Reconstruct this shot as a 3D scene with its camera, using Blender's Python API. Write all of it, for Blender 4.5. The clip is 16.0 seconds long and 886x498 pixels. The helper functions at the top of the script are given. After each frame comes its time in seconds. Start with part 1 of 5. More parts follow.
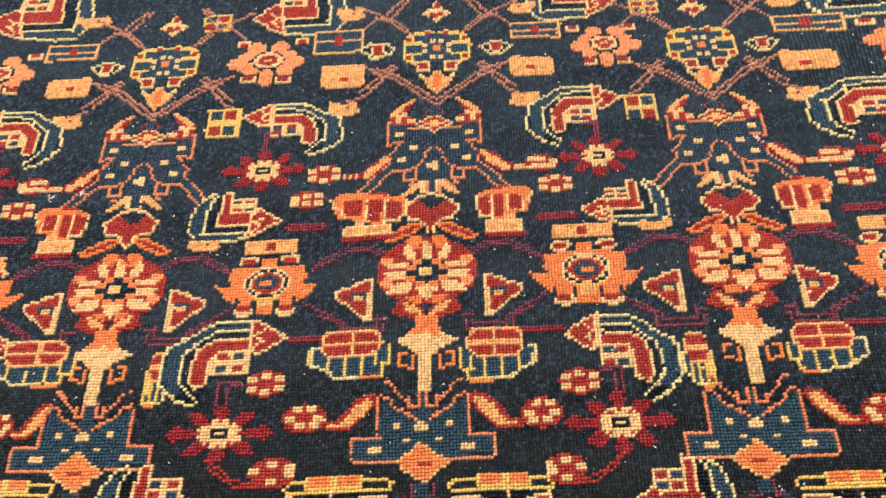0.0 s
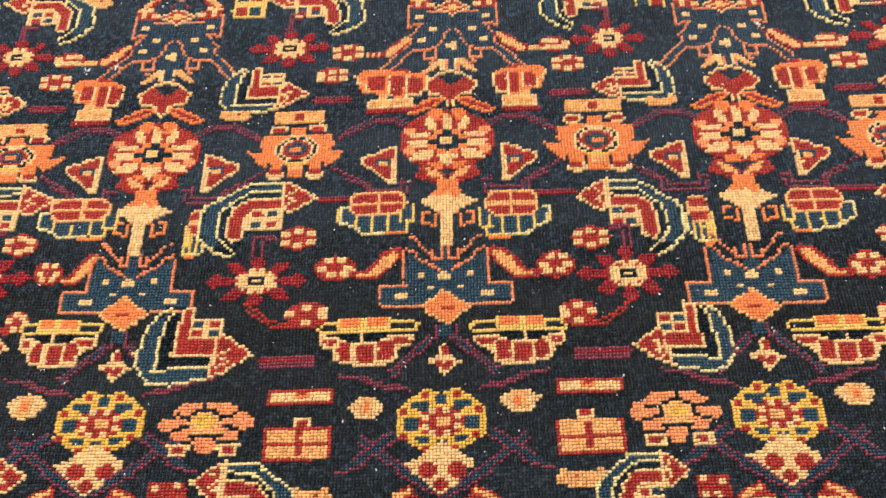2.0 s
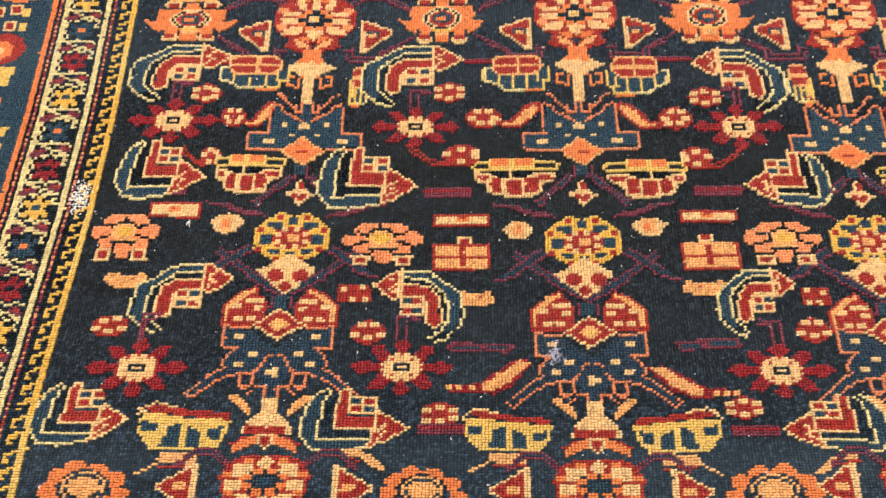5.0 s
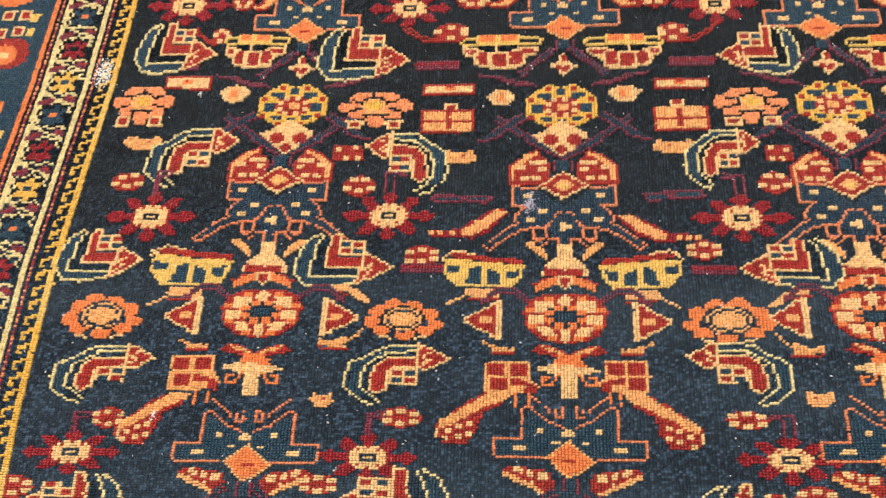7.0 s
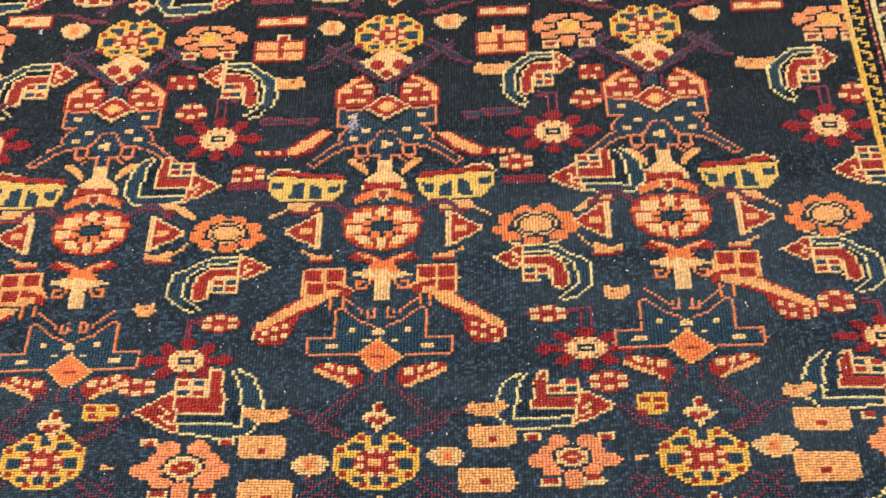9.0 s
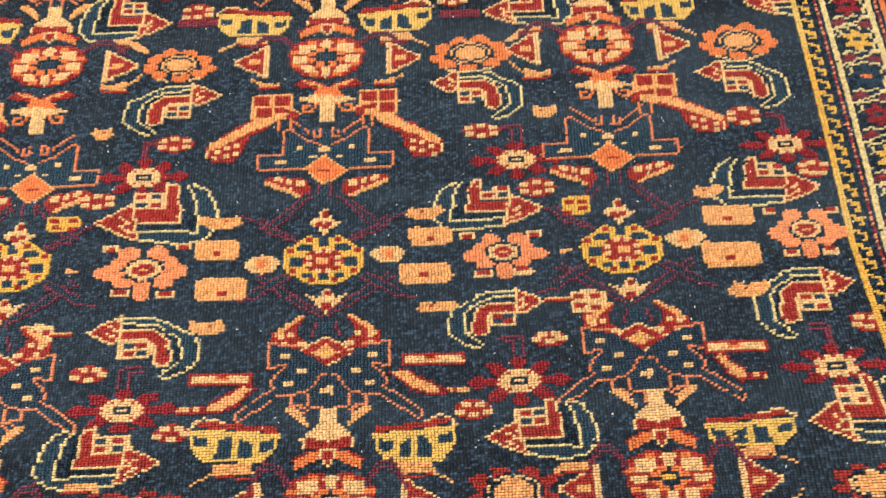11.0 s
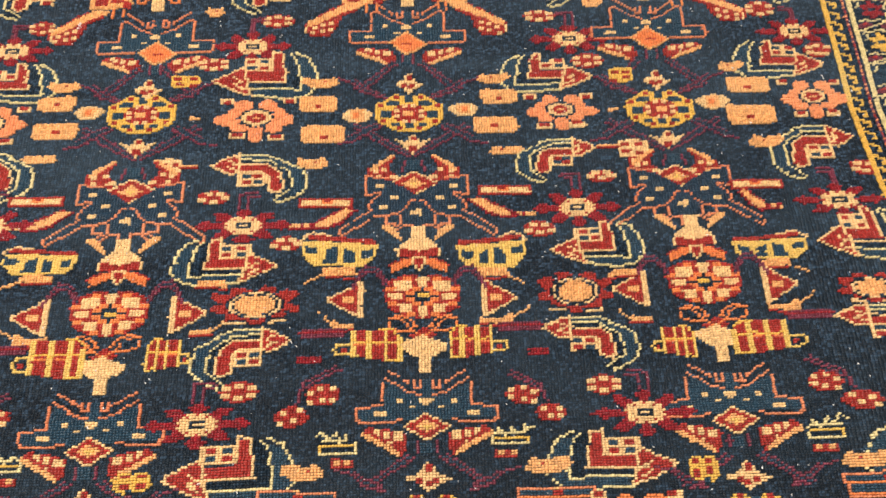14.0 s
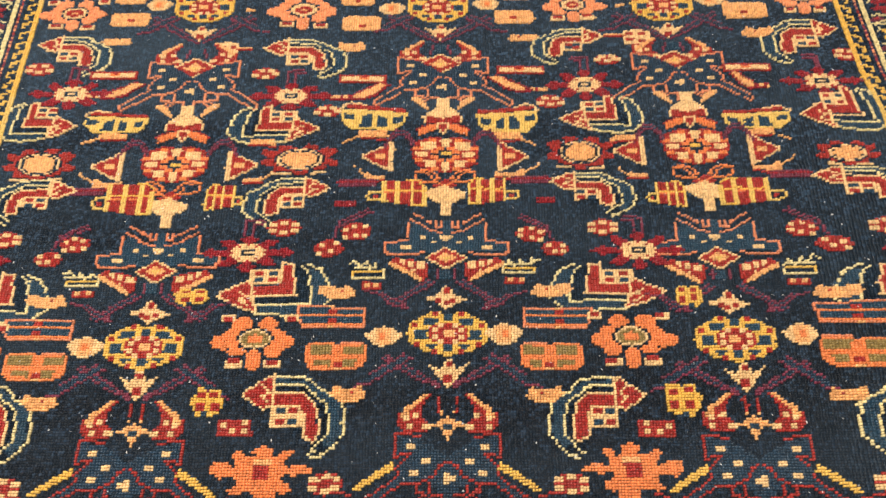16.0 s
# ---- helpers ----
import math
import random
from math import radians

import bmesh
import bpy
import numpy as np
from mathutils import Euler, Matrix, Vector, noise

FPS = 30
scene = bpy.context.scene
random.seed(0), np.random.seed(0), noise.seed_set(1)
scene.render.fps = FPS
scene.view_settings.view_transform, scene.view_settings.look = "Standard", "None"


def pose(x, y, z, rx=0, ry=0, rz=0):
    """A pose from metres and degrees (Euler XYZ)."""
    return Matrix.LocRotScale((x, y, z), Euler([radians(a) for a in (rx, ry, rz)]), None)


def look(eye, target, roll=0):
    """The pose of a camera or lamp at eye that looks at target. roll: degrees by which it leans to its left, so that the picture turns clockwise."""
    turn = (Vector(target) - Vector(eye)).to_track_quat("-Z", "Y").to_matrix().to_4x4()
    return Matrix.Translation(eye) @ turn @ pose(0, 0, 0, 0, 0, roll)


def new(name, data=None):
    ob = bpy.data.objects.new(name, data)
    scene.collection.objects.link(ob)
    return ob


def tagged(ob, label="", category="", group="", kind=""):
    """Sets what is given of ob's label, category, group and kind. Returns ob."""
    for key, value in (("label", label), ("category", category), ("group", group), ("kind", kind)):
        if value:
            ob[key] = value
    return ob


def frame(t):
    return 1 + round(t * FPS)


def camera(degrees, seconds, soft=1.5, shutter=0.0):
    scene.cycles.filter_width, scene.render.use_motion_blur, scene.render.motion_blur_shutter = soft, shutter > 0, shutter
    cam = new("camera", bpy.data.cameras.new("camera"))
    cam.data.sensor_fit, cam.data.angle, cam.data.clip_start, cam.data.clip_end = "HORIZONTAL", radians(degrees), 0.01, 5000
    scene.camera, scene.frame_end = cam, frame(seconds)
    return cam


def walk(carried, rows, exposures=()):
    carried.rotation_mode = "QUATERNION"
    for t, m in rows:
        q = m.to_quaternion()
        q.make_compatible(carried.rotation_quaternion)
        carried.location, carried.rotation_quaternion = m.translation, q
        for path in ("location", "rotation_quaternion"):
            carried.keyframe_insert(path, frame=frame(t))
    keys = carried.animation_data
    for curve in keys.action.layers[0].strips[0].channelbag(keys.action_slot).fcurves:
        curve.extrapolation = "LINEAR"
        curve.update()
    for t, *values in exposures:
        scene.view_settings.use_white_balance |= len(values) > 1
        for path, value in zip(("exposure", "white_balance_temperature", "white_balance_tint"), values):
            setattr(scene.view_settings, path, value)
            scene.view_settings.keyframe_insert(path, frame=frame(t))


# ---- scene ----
cam = camera(51.2, 16.0, soft=1.65)
PATH = [
    (0, (0.059, 0.016, 0.818), (-0.026, 1.151, -0.826), -5.8),
    (0.5, (0.063, -0.01, 0.815), (-0.031, 1.122, -0.831), -6.2),
    (1, (0.066, -0.035, 0.818), (-0.04, 1.077, -0.84), -6.2),
    (1.5, (0.05, -0.065, 0.814), (-0.038, 0.969, -0.896), -5.4),
    (2, (0.017, -0.098, 0.826), (-0.032, 0.948, -0.878), -3.7),
    (2.5, (-0.015, -0.143, 0.836), (-0.048, 0.895, -0.874), -2.5),
    (3, (-0.044, -0.168, 0.846), (-0.082, 0.85, -0.875), -2.4),
    (3.5, (-0.08, -0.192, 0.862), (-0.137, 0.792, -0.878), -3.0),
    (3.7, (-0.089, -0.204, 0.869), (-0.153, 0.768, -0.877), -3.3),
    (5.8, (-0.154, -0.326, 0.909), (-0.195, 0.593, -0.867), -2.1),
    (6, (-0.148, -0.34, 0.907), (-0.196, 0.565, -0.876), -2.4),
    (6.5, (-0.113, -0.39, 0.901), (-0.222, 0.515, -0.88), -5.8),
    (7, (-0.058, -0.441, 0.906), (-0.224, 0.475, -0.864), -8.8),
    (7.5, (-0.022, -0.479, 0.894), (-0.199, 0.439, -0.875), -9.5),
    (8, (0.028, -0.515, 0.884), (-0.127, 0.423, -0.876), -8.6),
    (8.2, (0.044, -0.525, 0.884), (-0.094, 0.415, -0.876), -7.8),
    (10.3, (0.149, -0.637, 0.893), (0.094, 0.246, -0.901), -5.6),
    (10.5, (0.146, -0.665, 0.884), (0.096, 0.207, -0.915), -5.3),
    (11, (0.119, -0.717, 0.889), (0.119, 0.123, -0.926), -2.0),
    (11.5, (0.092, -0.749, 0.892), (0.13, 0.103, -0.917), 0.4),
    (12, (0.05, -0.797, 0.906), (0.136, 0.064, -0.897), 3.5),
    (12.5, (0.019, -0.843, 0.925), (0.127, 0.027, -0.873), 4.8),
    (13, (-0.013, -0.878, 0.953), (0.108, 0.002, -0.838), 5.6),
    (13.5, (-0.014, -0.937, 0.943), (0.074, -0.076, -0.86), 4.0),
    (14, (0.001, -0.985, 0.955), (0.054, -0.086, -0.831), 1.9),
    (14.5, (0.019, -1.041, 0.968), (0.028, -0.116, -0.806), -0.4),
    (15, (0.031, -1.089, 0.956), (0.01, -0.157, -0.814), -1.6),
    (15.5, (0.03, -1.147, 0.953), (0.004, -0.198, -0.808), -1.6),
    (16, (0.025, -1.231, 0.992), (-0.015, -0.289, -0.772), -2.3),
]
walk(cam, [(t, look(eye, target, roll)) for t, eye, target, roll in PATH])

# ---- light: two broad lamps, assumed and unseen, overhead in a plain room ----
world = bpy.data.worlds.new("room_air")
world.use_nodes = True
world.node_tree.nodes["Background"].inputs[0].default_value = (0.9, 0.95, 1.0, 1)
world.node_tree.nodes["Background"].inputs[1].default_value = 0.15
scene.world = world


def assumed_overhead_light(x, y, power, size):
    lamp = bpy.data.lights.new("assumed_overhead_light", "AREA")
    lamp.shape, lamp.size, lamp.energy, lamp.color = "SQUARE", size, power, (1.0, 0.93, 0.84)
    ob = new("assumed_overhead_light", lamp)
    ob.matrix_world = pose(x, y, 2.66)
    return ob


# No source is known here; both lamps are added to light the rug.
assumed_overhead_light(0.2, 1.9, 116, 1.0)
assumed_overhead_light(-0.5, -1.5, 112, 1.0)
scene.view_settings.exposure = 0.0

# ---- materials ----


def shader(name, roughness=0.8):
    mat = bpy.data.materials.new(name)
    mat.use_nodes = True
    nodes, links = mat.node_tree.nodes, mat.node_tree.links
    bsdf = nodes["Principled BSDF"]
    bsdf.inputs["Roughness"].default_value = roughness
    return mat, nodes, links, bsdf


def mixed(nodes, links, a, b, factor, mode="MIX"):
    """A colour mix of two sockets or colours."""
    mix = nodes.new("ShaderNodeMix")
    mix.data_type, mix.blend_type = "RGBA", mode
    for socket, value in ((mix.inputs[0], factor), (mix.inputs[6], a), (mix.inputs[7], b)):
        if hasattr(value, "is_linked"):
            links.new(value, socket)
        else:
            socket.default_value = value if isinstance(value, float) else (*value, 1)
    return mix.outputs[2]


def scaled(nodes, links, socket, low, high, to_low=0.0, to_high=1.0):
    node = nodes.new("ShaderNodeMapRange")
    for n, v in enumerate((low, high, to_low, to_high)):
        node.inputs[n + 1].default_value = v
    links.new(socket, node.inputs[0])
    return node.outputs[0]


def wool(name, colour, worn, streak, spread=0.3, lots_and_shade=()):
    """Knotted wool pile: a dye that differs from knot to knot, lengthwise dye bands (the ground's also hold painted
    shade), dry fibres.
    """
    mat, nodes, links, bsdf = shader(name, 0.38)
    place = nodes.new("ShaderNodeTexCoord").outputs["Object"]
    stretch = nodes.new("ShaderNodeMapping")
    stretch.inputs["Scale"].default_value = (0.6, 14.0, 1.0)
    links.new(place, stretch.inputs[0])
    bands = nodes.new("ShaderNodeTexNoise")
    bands.inputs["Scale"].default_value, bands.inputs["Detail"].default_value = 1.0, 3.0
    links.new(stretch.outputs[0], bands.inputs[0])
    fibre = nodes.new("ShaderNodeTexNoise")
    fibre.inputs["Scale"].default_value, fibre.inputs["Detail"].default_value = 620.0, 2.0
    links.new(place, fibre.inputs[0])
    knot = nodes.new("ShaderNodeNewGeometry").outputs["Random Per Island"]
    dark, light = (tuple(c * k for c in colour) for k in (1 - spread, 1 + (3.4 if lots_and_shade else 1.1) * spread))
    uneven = nodes.new("ShaderNodeMath")
    uneven.operation = "POWER"
    uneven.inputs[1].default_value = 1.0 if not lots_and_shade else 3.5
    links.new(knot, uneven.inputs[0])
    base = mixed(nodes, links, dark, light, uneven.outputs[0])
    if lots_and_shade:
        along = nodes.new("ShaderNodeSeparateXYZ")
        links.new(place, along.inputs[0])
        ramp = nodes.new("ShaderNodeValToRGB")
        links.new(scaled(nodes, links, along.outputs[1], -1.14, 1.14), ramp.inputs[0])
        while len(ramp.color_ramp.elements) < len(lots_and_shade):
            ramp.color_ramp.elements.new(0.5)
        for element, (y, k) in zip(ramp.color_ramp.elements, lots_and_shade):
            element.position, element.color = (y + 1.14) / 2.28, (*k, 1)
        base = mixed(nodes, links, base, ramp.outputs[0], 1.0, "MULTIPLY")
        worn = mixed(nodes, links, worn, ramp.outputs[0], 1.0, "MULTIPLY")
        rubbed = nodes.new("ShaderNodeTexNoise")
        rubbed.inputs["Scale"].default_value, rubbed.inputs["Detail"].default_value = 7.0, 5.0
        links.new(place, rubbed.inputs[0])
        base = mixed(nodes, links, base, worn, scaled(nodes, links, rubbed.outputs[0], 0.48, 0.75, 0.0, 0.4))
    base = mixed(nodes, links, base, worn, scaled(nodes, links, bands.outputs[0], 0.40, 0.75, 0.0, streak))
    base = mixed(nodes, links, base, worn, scaled(nodes, links, fibre.outputs[0], 0.55, 0.8, 0.0, 0.35))
    links.new(base, bsdf.inputs["Base Color"])
    bsdf.inputs["Specular IOR Level"].default_value = 0.12 if lots_and_shade else 0.4
    bsdf.inputs["Sheen Weight"].default_value = 0.0 if lots_and_shade else 0.05
    bsdf.inputs["Sheen Roughness"].default_value = 0.45
    bump = nodes.new("ShaderNodeBump")
    bump.inputs["Strength"].default_value, bump.inputs["Distance"].default_value = 0.8, 0.0006
    links.new(fibre.outputs[0], bump.inputs["Height"])
    links.new(bump.outputs[0], bsdf.inputs["Normal"])
    return mat


NAVY, BLUE, RED, ORANGE, PEACH, CREAM, YELLOW, GOLD, MAROON, OLIVE, TAN, CORAL, RUST, CRIMSON, PALE, DUSK = range(16)
DYES = [
    # Dye bands along the ground; the two nearest stops also paint in shade.
    wool("navy_wool", (0.0155, 0.0275, 0.045), (0.040, 0.065, 0.092), 0.5, 0.55,
         lots_and_shade=((-1.1, (0.42, 0.42, 0.45)), (-0.8, (0.58, 0.6, 0.62)), (-0.5, (0.95, 0.98, 1.0)), (-0.1, (1.12, 1.12, 1.12)), (0.1, (0.6, 0.55, 0.52)), (0.33, (0.4, 0.34, 0.3)), (0.5, (0.68, 0.66, 0.66)), (0.95, (0.8, 0.8, 0.82)))),
    wool("blue_wool", (0.012, 0.040, 0.070), (0.032, 0.07, 0.104), 0.5),
    wool("red_wool", (0.29, 0.020, 0.016), (0.36, 0.040, 0.03), 0.5, 0.35),
    wool("orange_wool", (0.66, 0.185, 0.055), (0.70, 0.27, 0.10), 0.5, 0.2),
    wool("peach_wool", (0.69, 0.34, 0.125), (0.71, 0.43, 0.20), 0.7, 0.3),
    wool("cream_wool", (0.69, 0.45, 0.21), (0.71, 0.50, 0.27), 0.6, 0.28),
    wool("yellow_wool", (0.66, 0.44, 0.115), (0.66, 0.48, 0.19), 0.5, 0.18),
    wool("gold_wool", (0.66, 0.39, 0.07), (0.67, 0.45, 0.13), 0.5, 0.2),
    wool("maroon_wool", (0.15, 0.024, 0.048), (0.19, 0.045, 0.065), 0.5, 0.4),
    wool("olive_wool", (0.22, 0.15, 0.045), (0.26, 0.19, 0.08), 0.5),
    wool("tan_wool", (0.42, 0.17, 0.115), (0.46, 0.25, 0.17), 0.5),
    wool("coral_wool", (0.70, 0.24, 0.10), (0.72, 0.35, 0.17), 0.7, 0.28),
    wool("rust_wool", (0.60, 0.185, 0.085), (0.62, 0.29, 0.16), 0.6, 0.25),
    wool("crimson_wool", (0.23, 0.009, 0.016), (0.28, 0.02, 0.03), 0.5, 0.4),
    wool("pale_wool", (0.64, 0.52, 0.25), (0.68, 0.58, 0.34), 0.6, 0.3),
    wool("dusk_wool", (0.011, 0.031, 0.058), (0.028, 0.056, 0.086), 0.5, 0.4),
]


def plaster(name, colour):
    mat, nodes, links, bsdf = shader(name, 0.9)
    grain = nodes.new("ShaderNodeTexNoise")
    grain.inputs["Scale"].default_value, grain.inputs["Detail"].default_value = 3.0, 6.0
    links.new(nodes.new("ShaderNodeTexCoord").outputs["Object"], grain.inputs[0])
    links.new(mixed(nodes, links, tuple(0.9 * c for c in colour), colour, grain.outputs[0]), bsdf.inputs["Base Color"])
    return mat


wall_paint = plaster("wall_paint", (0.72, 0.70, 0.66))
floor_paint = plaster("floor_screed", (0.30, 0.27, 0.24))
# Backing coloured near black, so the shade between tufts is painted in.
gap_shade_cotton = plaster("gap_shade_warp", (0.04, 0.035, 0.035))
lint_white = plaster("lint_fibre", (0.80, 0.80, 0.80))
lint_grey = plaster("frayed_warp", (0.42, 0.40, 0.50))

# ---- the room ----


def slab(name, low, high, material, label, category):
    bm = bmesh.new()
    size = [b - a for a, b in zip(low, high)]
    middle = [(a + b) / 2 for a, b in zip(low, high)]
    bmesh.ops.create_cube(bm, size=1, matrix=Matrix.LocRotScale(middle, None, size))
    mesh = bpy.data.meshes.new(name)
    bm.to_mesh(mesh)
    bm.free()
    mesh.materials.append(material)
    return tagged(new(name, mesh), label, category, kind="structure")


slab("floor", (-3, -3.5, -0.11), (3, 3.5, -0.008), floor_paint, "plain grey-brown floor under the rug", "floor")
slab("ceiling", (-3, -3.5, 2.7), (3, 3.5, 2.8), wall_paint, "plain white ceiling", "ceiling")
slab("wall_north", (-3, 3.5, -0.11), (3, 3.6, 2.8), wall_paint, "plain off-white wall", "wall")
slab("wall_south", (-3, -3.6, -0.11), (3, -3.5, 2.8), wall_paint, "plain off-white wall", "wall")
slab("wall_east", (3, -3.6, -0.11), (3.1, 3.6, 2.8), wall_paint, "plain off-white wall", "wall")
slab("wall_west", (-3.1, -3.6, -0.11), (-3, 3.6, 2.8), wall_paint, "plain off-white wall", "wall")

# ---- the rug's weave: a grid of knots that the motifs are tied into ----
KNOT_X, KNOT_Y = 0.0034, 0.0035
LEFT, RIGHT, BOTTOM, TOP = -0.77, 0.715, -1.03, 1.06
# The weaver beat the rows down harder in the lower half: less rug to a row there.
PITCH_AT = (-1.05, -0.88, -0.72, -0.60, -0.10, 0.05, 0.20, 0.35, 1.06)
PITCH = (0.0032, 0.0032, 0.0027, 0.0026, 0.0026, 0.0028, 0.0031, 0.0034, 0.0036)
heights = [BOTTOM]
while heights[-1] < TOP:
    heights.append(heights[-1] + float(np.interp(heights[-1], PITCH_AT, PITCH)))
ROW_EDGE = np.array(heights)
WIDE, LONG = round((RIGHT - LEFT) / KNOT_X), len(heights) - 1
dye = np.zeros((LONG, WIDE), np.int8)
owner = np.zeros((LONG, WIDE), np.int32)
FIELD_LEFT, FIELD_RIGHT = -0.577, 0.549
EDGE_WEST = ((-0.48, -0.3, -0.16, 0.0, 0.25, 0.4, 0.65, 1.0), (-0.581, -0.579, -0.586, -0.585, -0.572, -0.570, -0.574, -0.60))
EDGE_EAST = ((-0.6, -0.5, -0.43, -0.315, -0.24, 0.0, 0.6, 1.0), (0.578, 0.574, 0.560, 0.548, 0.548, 0.546, 0.55, 0.62))
pieces = ["field"]


def knot_at(x, y):
    return (x - LEFT) / KNOT_X, float(np.interp(y, ROW_EDGE, np.arange(LONG + 1)))


class Weaver:
    """Ties one motif round a middle knot, stretched or mirrored by sx and sy."""

    def __init__(self, x, y, sx, sy, piece, limits):
        u, v = knot_at(x, y)
        self.u, self.v, self.sx, self.piece = round(u), round(v), sx, piece
        self.sy = sy * KNOT_Y / float(np.interp(y, PITCH_AT, PITCH))
        self.low, self.high = (round(knot_at(a, 0)[0]) for a in limits)

    def tie(self, mask, u0, v0, colour):
        h, wd = mask.shape
        a, b = max(u0, self.low), min(u0 + wd, self.high)
        c, d = max(v0, 0), min(v0 + h, LONG)
        if a >= b or c >= d:
            return
        part_of = mask[c - v0 : d - v0, a - u0 : b - u0]
        dye[c:d, a:b][part_of] = colour
        owner[c:d, a:b][part_of] = self.piece

    def both(self, mirror):
        return (1, -1) if mirror else (1,)

    def fill(self, colour, *points, mirror=False):
        for side in self.both(mirror):
            p = np.array([(self.u + side * self.sx * a, self.v + self.sy * b) for a, b in points])
            u0, v0 = np.floor(p.min(0)).astype(int)
            u1, v1 = np.ceil(p.max(0)).astype(int) + 1
            gx, gy = np.meshgrid(np.arange(u0, u1) + 0.01, np.arange(v0, v1) + 0.01)
            inside = np.zeros(gx.shape, bool)
            for (ax, ay), (bx, by) in zip(p, np.roll(p, -1, 0)):
                if ay != by:
                    inside ^= ((ay > gy) != (by > gy)) & (gx < (bx - ax) * (gy - ay) / (by - ay) + ax)
            self.tie(inside, u0, v0, colour)

    def line(self, colour, *points, mirror=False):
        for side in self.both(mirror):
            p = [(self.u + side * self.sx * a, self.v + self.sy * b) for a, b in points]
            for (ax, ay), (bx, by) in zip(p, p[1:]):
                steps = int(max(abs(bx - ax), abs(by - ay))) + 1
                for k in range(steps + 1):
                    x, y = ax + (bx - ax) * k / steps, ay + (by - ay) * k / steps
                    self.tie(np.ones((1, 1), bool), round(x), round(y), colour)

    def disc(self, colour, a, b, rx, ry, mirror=False):
        for side in self.both(mirror):
            cu, cv = self.u + side * self.sx * a, self.v + self.sy * b
            rx2, ry2 = abs(rx * self.sx) + 0.3, abs(ry * self.sy) + 0.3
            u0, v0 = int(cu - rx2), int(cv - ry2)
            gx, gy = np.meshgrid(np.arange(u0, int(cu + rx2) + 2), np.arange(v0, int(cv + ry2) + 2))
            self.tie(((gx - cu) / rx2) ** 2 + ((gy - cv) / ry2) ** 2 <= 1, u0, v0, colour)

    def block(self, colour, a, b, wide, long, mirror=False):
        for side in self.both(mirror):
            w2, l2 = (max(1, round(n * min(1.0, abs(k)))) for n, k in ((wide, self.sx), (long, self.sy)))
            u0 = round(self.u + side * self.sx * a - (w2 - 1) / 2)
            v0 = round(self.v + self.sy * b - (l2 - 1) / 2)
            self.tie(np.ones((l2, w2), bool), u0, v0, colour)


    def shape(self, inner, rim, *points, mirror=False):
        """A filled patch with a rim of single knots."""
        self.fill(inner, *points, mirror=mirror)
        self.line(rim, *points, points[0], mirror=mirror)

    def dots(self, colour, *places, wide=2, long=2, mirror=False):
        for a, b in places:
            self.block(colour, a, b, wide, long, mirror=mirror)


def weave(motif, x, y, sx=1.0, sy=1.0, limits=(FIELD_LEFT, FIELD_RIGHT)):
    pieces.append(NAME_OF[motif])
    motif(Weaver(x, y, sx, sy, len(pieces) - 1, limits))


# The columns drift a little along the rug: middle column, then the steps to the other two.
ROW_Y = (-0.924, -0.81, -0.56, -0.316, -0.205, -0.053, 0.11, 0.228, 0.34, 0.55, 0.886)
MIDDLE_X = (0.008, 0.007, 0.0, -0.007, -0.008, -0.011, -0.012, -0.010, -0.006, 0.0, 0.010)
WEST_X = (-0.351, -0.352, -0.344, -0.333, -0.325, -0.328, -0.330, -0.327, -0.328, -0.334, -0.348)
WEST_Y = (-0.008, -0.016, -0.014, 0.002, -0.014, 0.0, 0.006, 0.0, -0.001, -0.005, -0.002)
EAST_X = (0.338, 0.330, 0.325, 0.314, 0.315, 0.317, 0.315, 0.314, 0.311, 0.324, 0.329)
EAST_Y = (0.001, -0.007, 0.009, -0.001, 0.003, 0.005, 0.0, -0.001, -0.007, -0.001, -0.013)


def drift(y, table):
    return float(np.interp(y, ROW_Y, table))


def column_places(y):
    x = drift(y, MIDDLE_X)
    return ((x, y), (x + drift(y, WEST_X), y + drift(y, WEST_Y)), (x + drift(y, EAST_X), y + drift(y, EAST_Y)))


def on_columns(motif, y, sx=1.0, sy=1.0):
    for x, at_y in column_places(y):
        weave(motif, x, at_y, sx, sy)


def beside_columns(motif, dx, y, sx=1.0, sy=1.0):
    for x, at_y in column_places(y):
        weave(motif, x + dx, at_y, sx, sy)
        weave(motif, x - dx, at_y, -sx, sy)


def between_columns(motif, dx, y, sx=1.0, sy=1.0, tiles="0123"):
    """In the four gaps beside and between the columns, mirrored about the middle one."""
    (mx, my), (wx, wy), (ex, ey) = column_places(y)
    spots = ((wx - dx, wy, -sx), (mx - dx, my + 0.3 * (wy - my), -sx), (mx + dx, my, sx), (ex + dx, ey, sx))
    for tile in tiles:
        x, at_y, turned = spots[int(tile)]
        weave(motif, x, at_y, turned, sy)


# ---- motifs, in knots from their middle ----


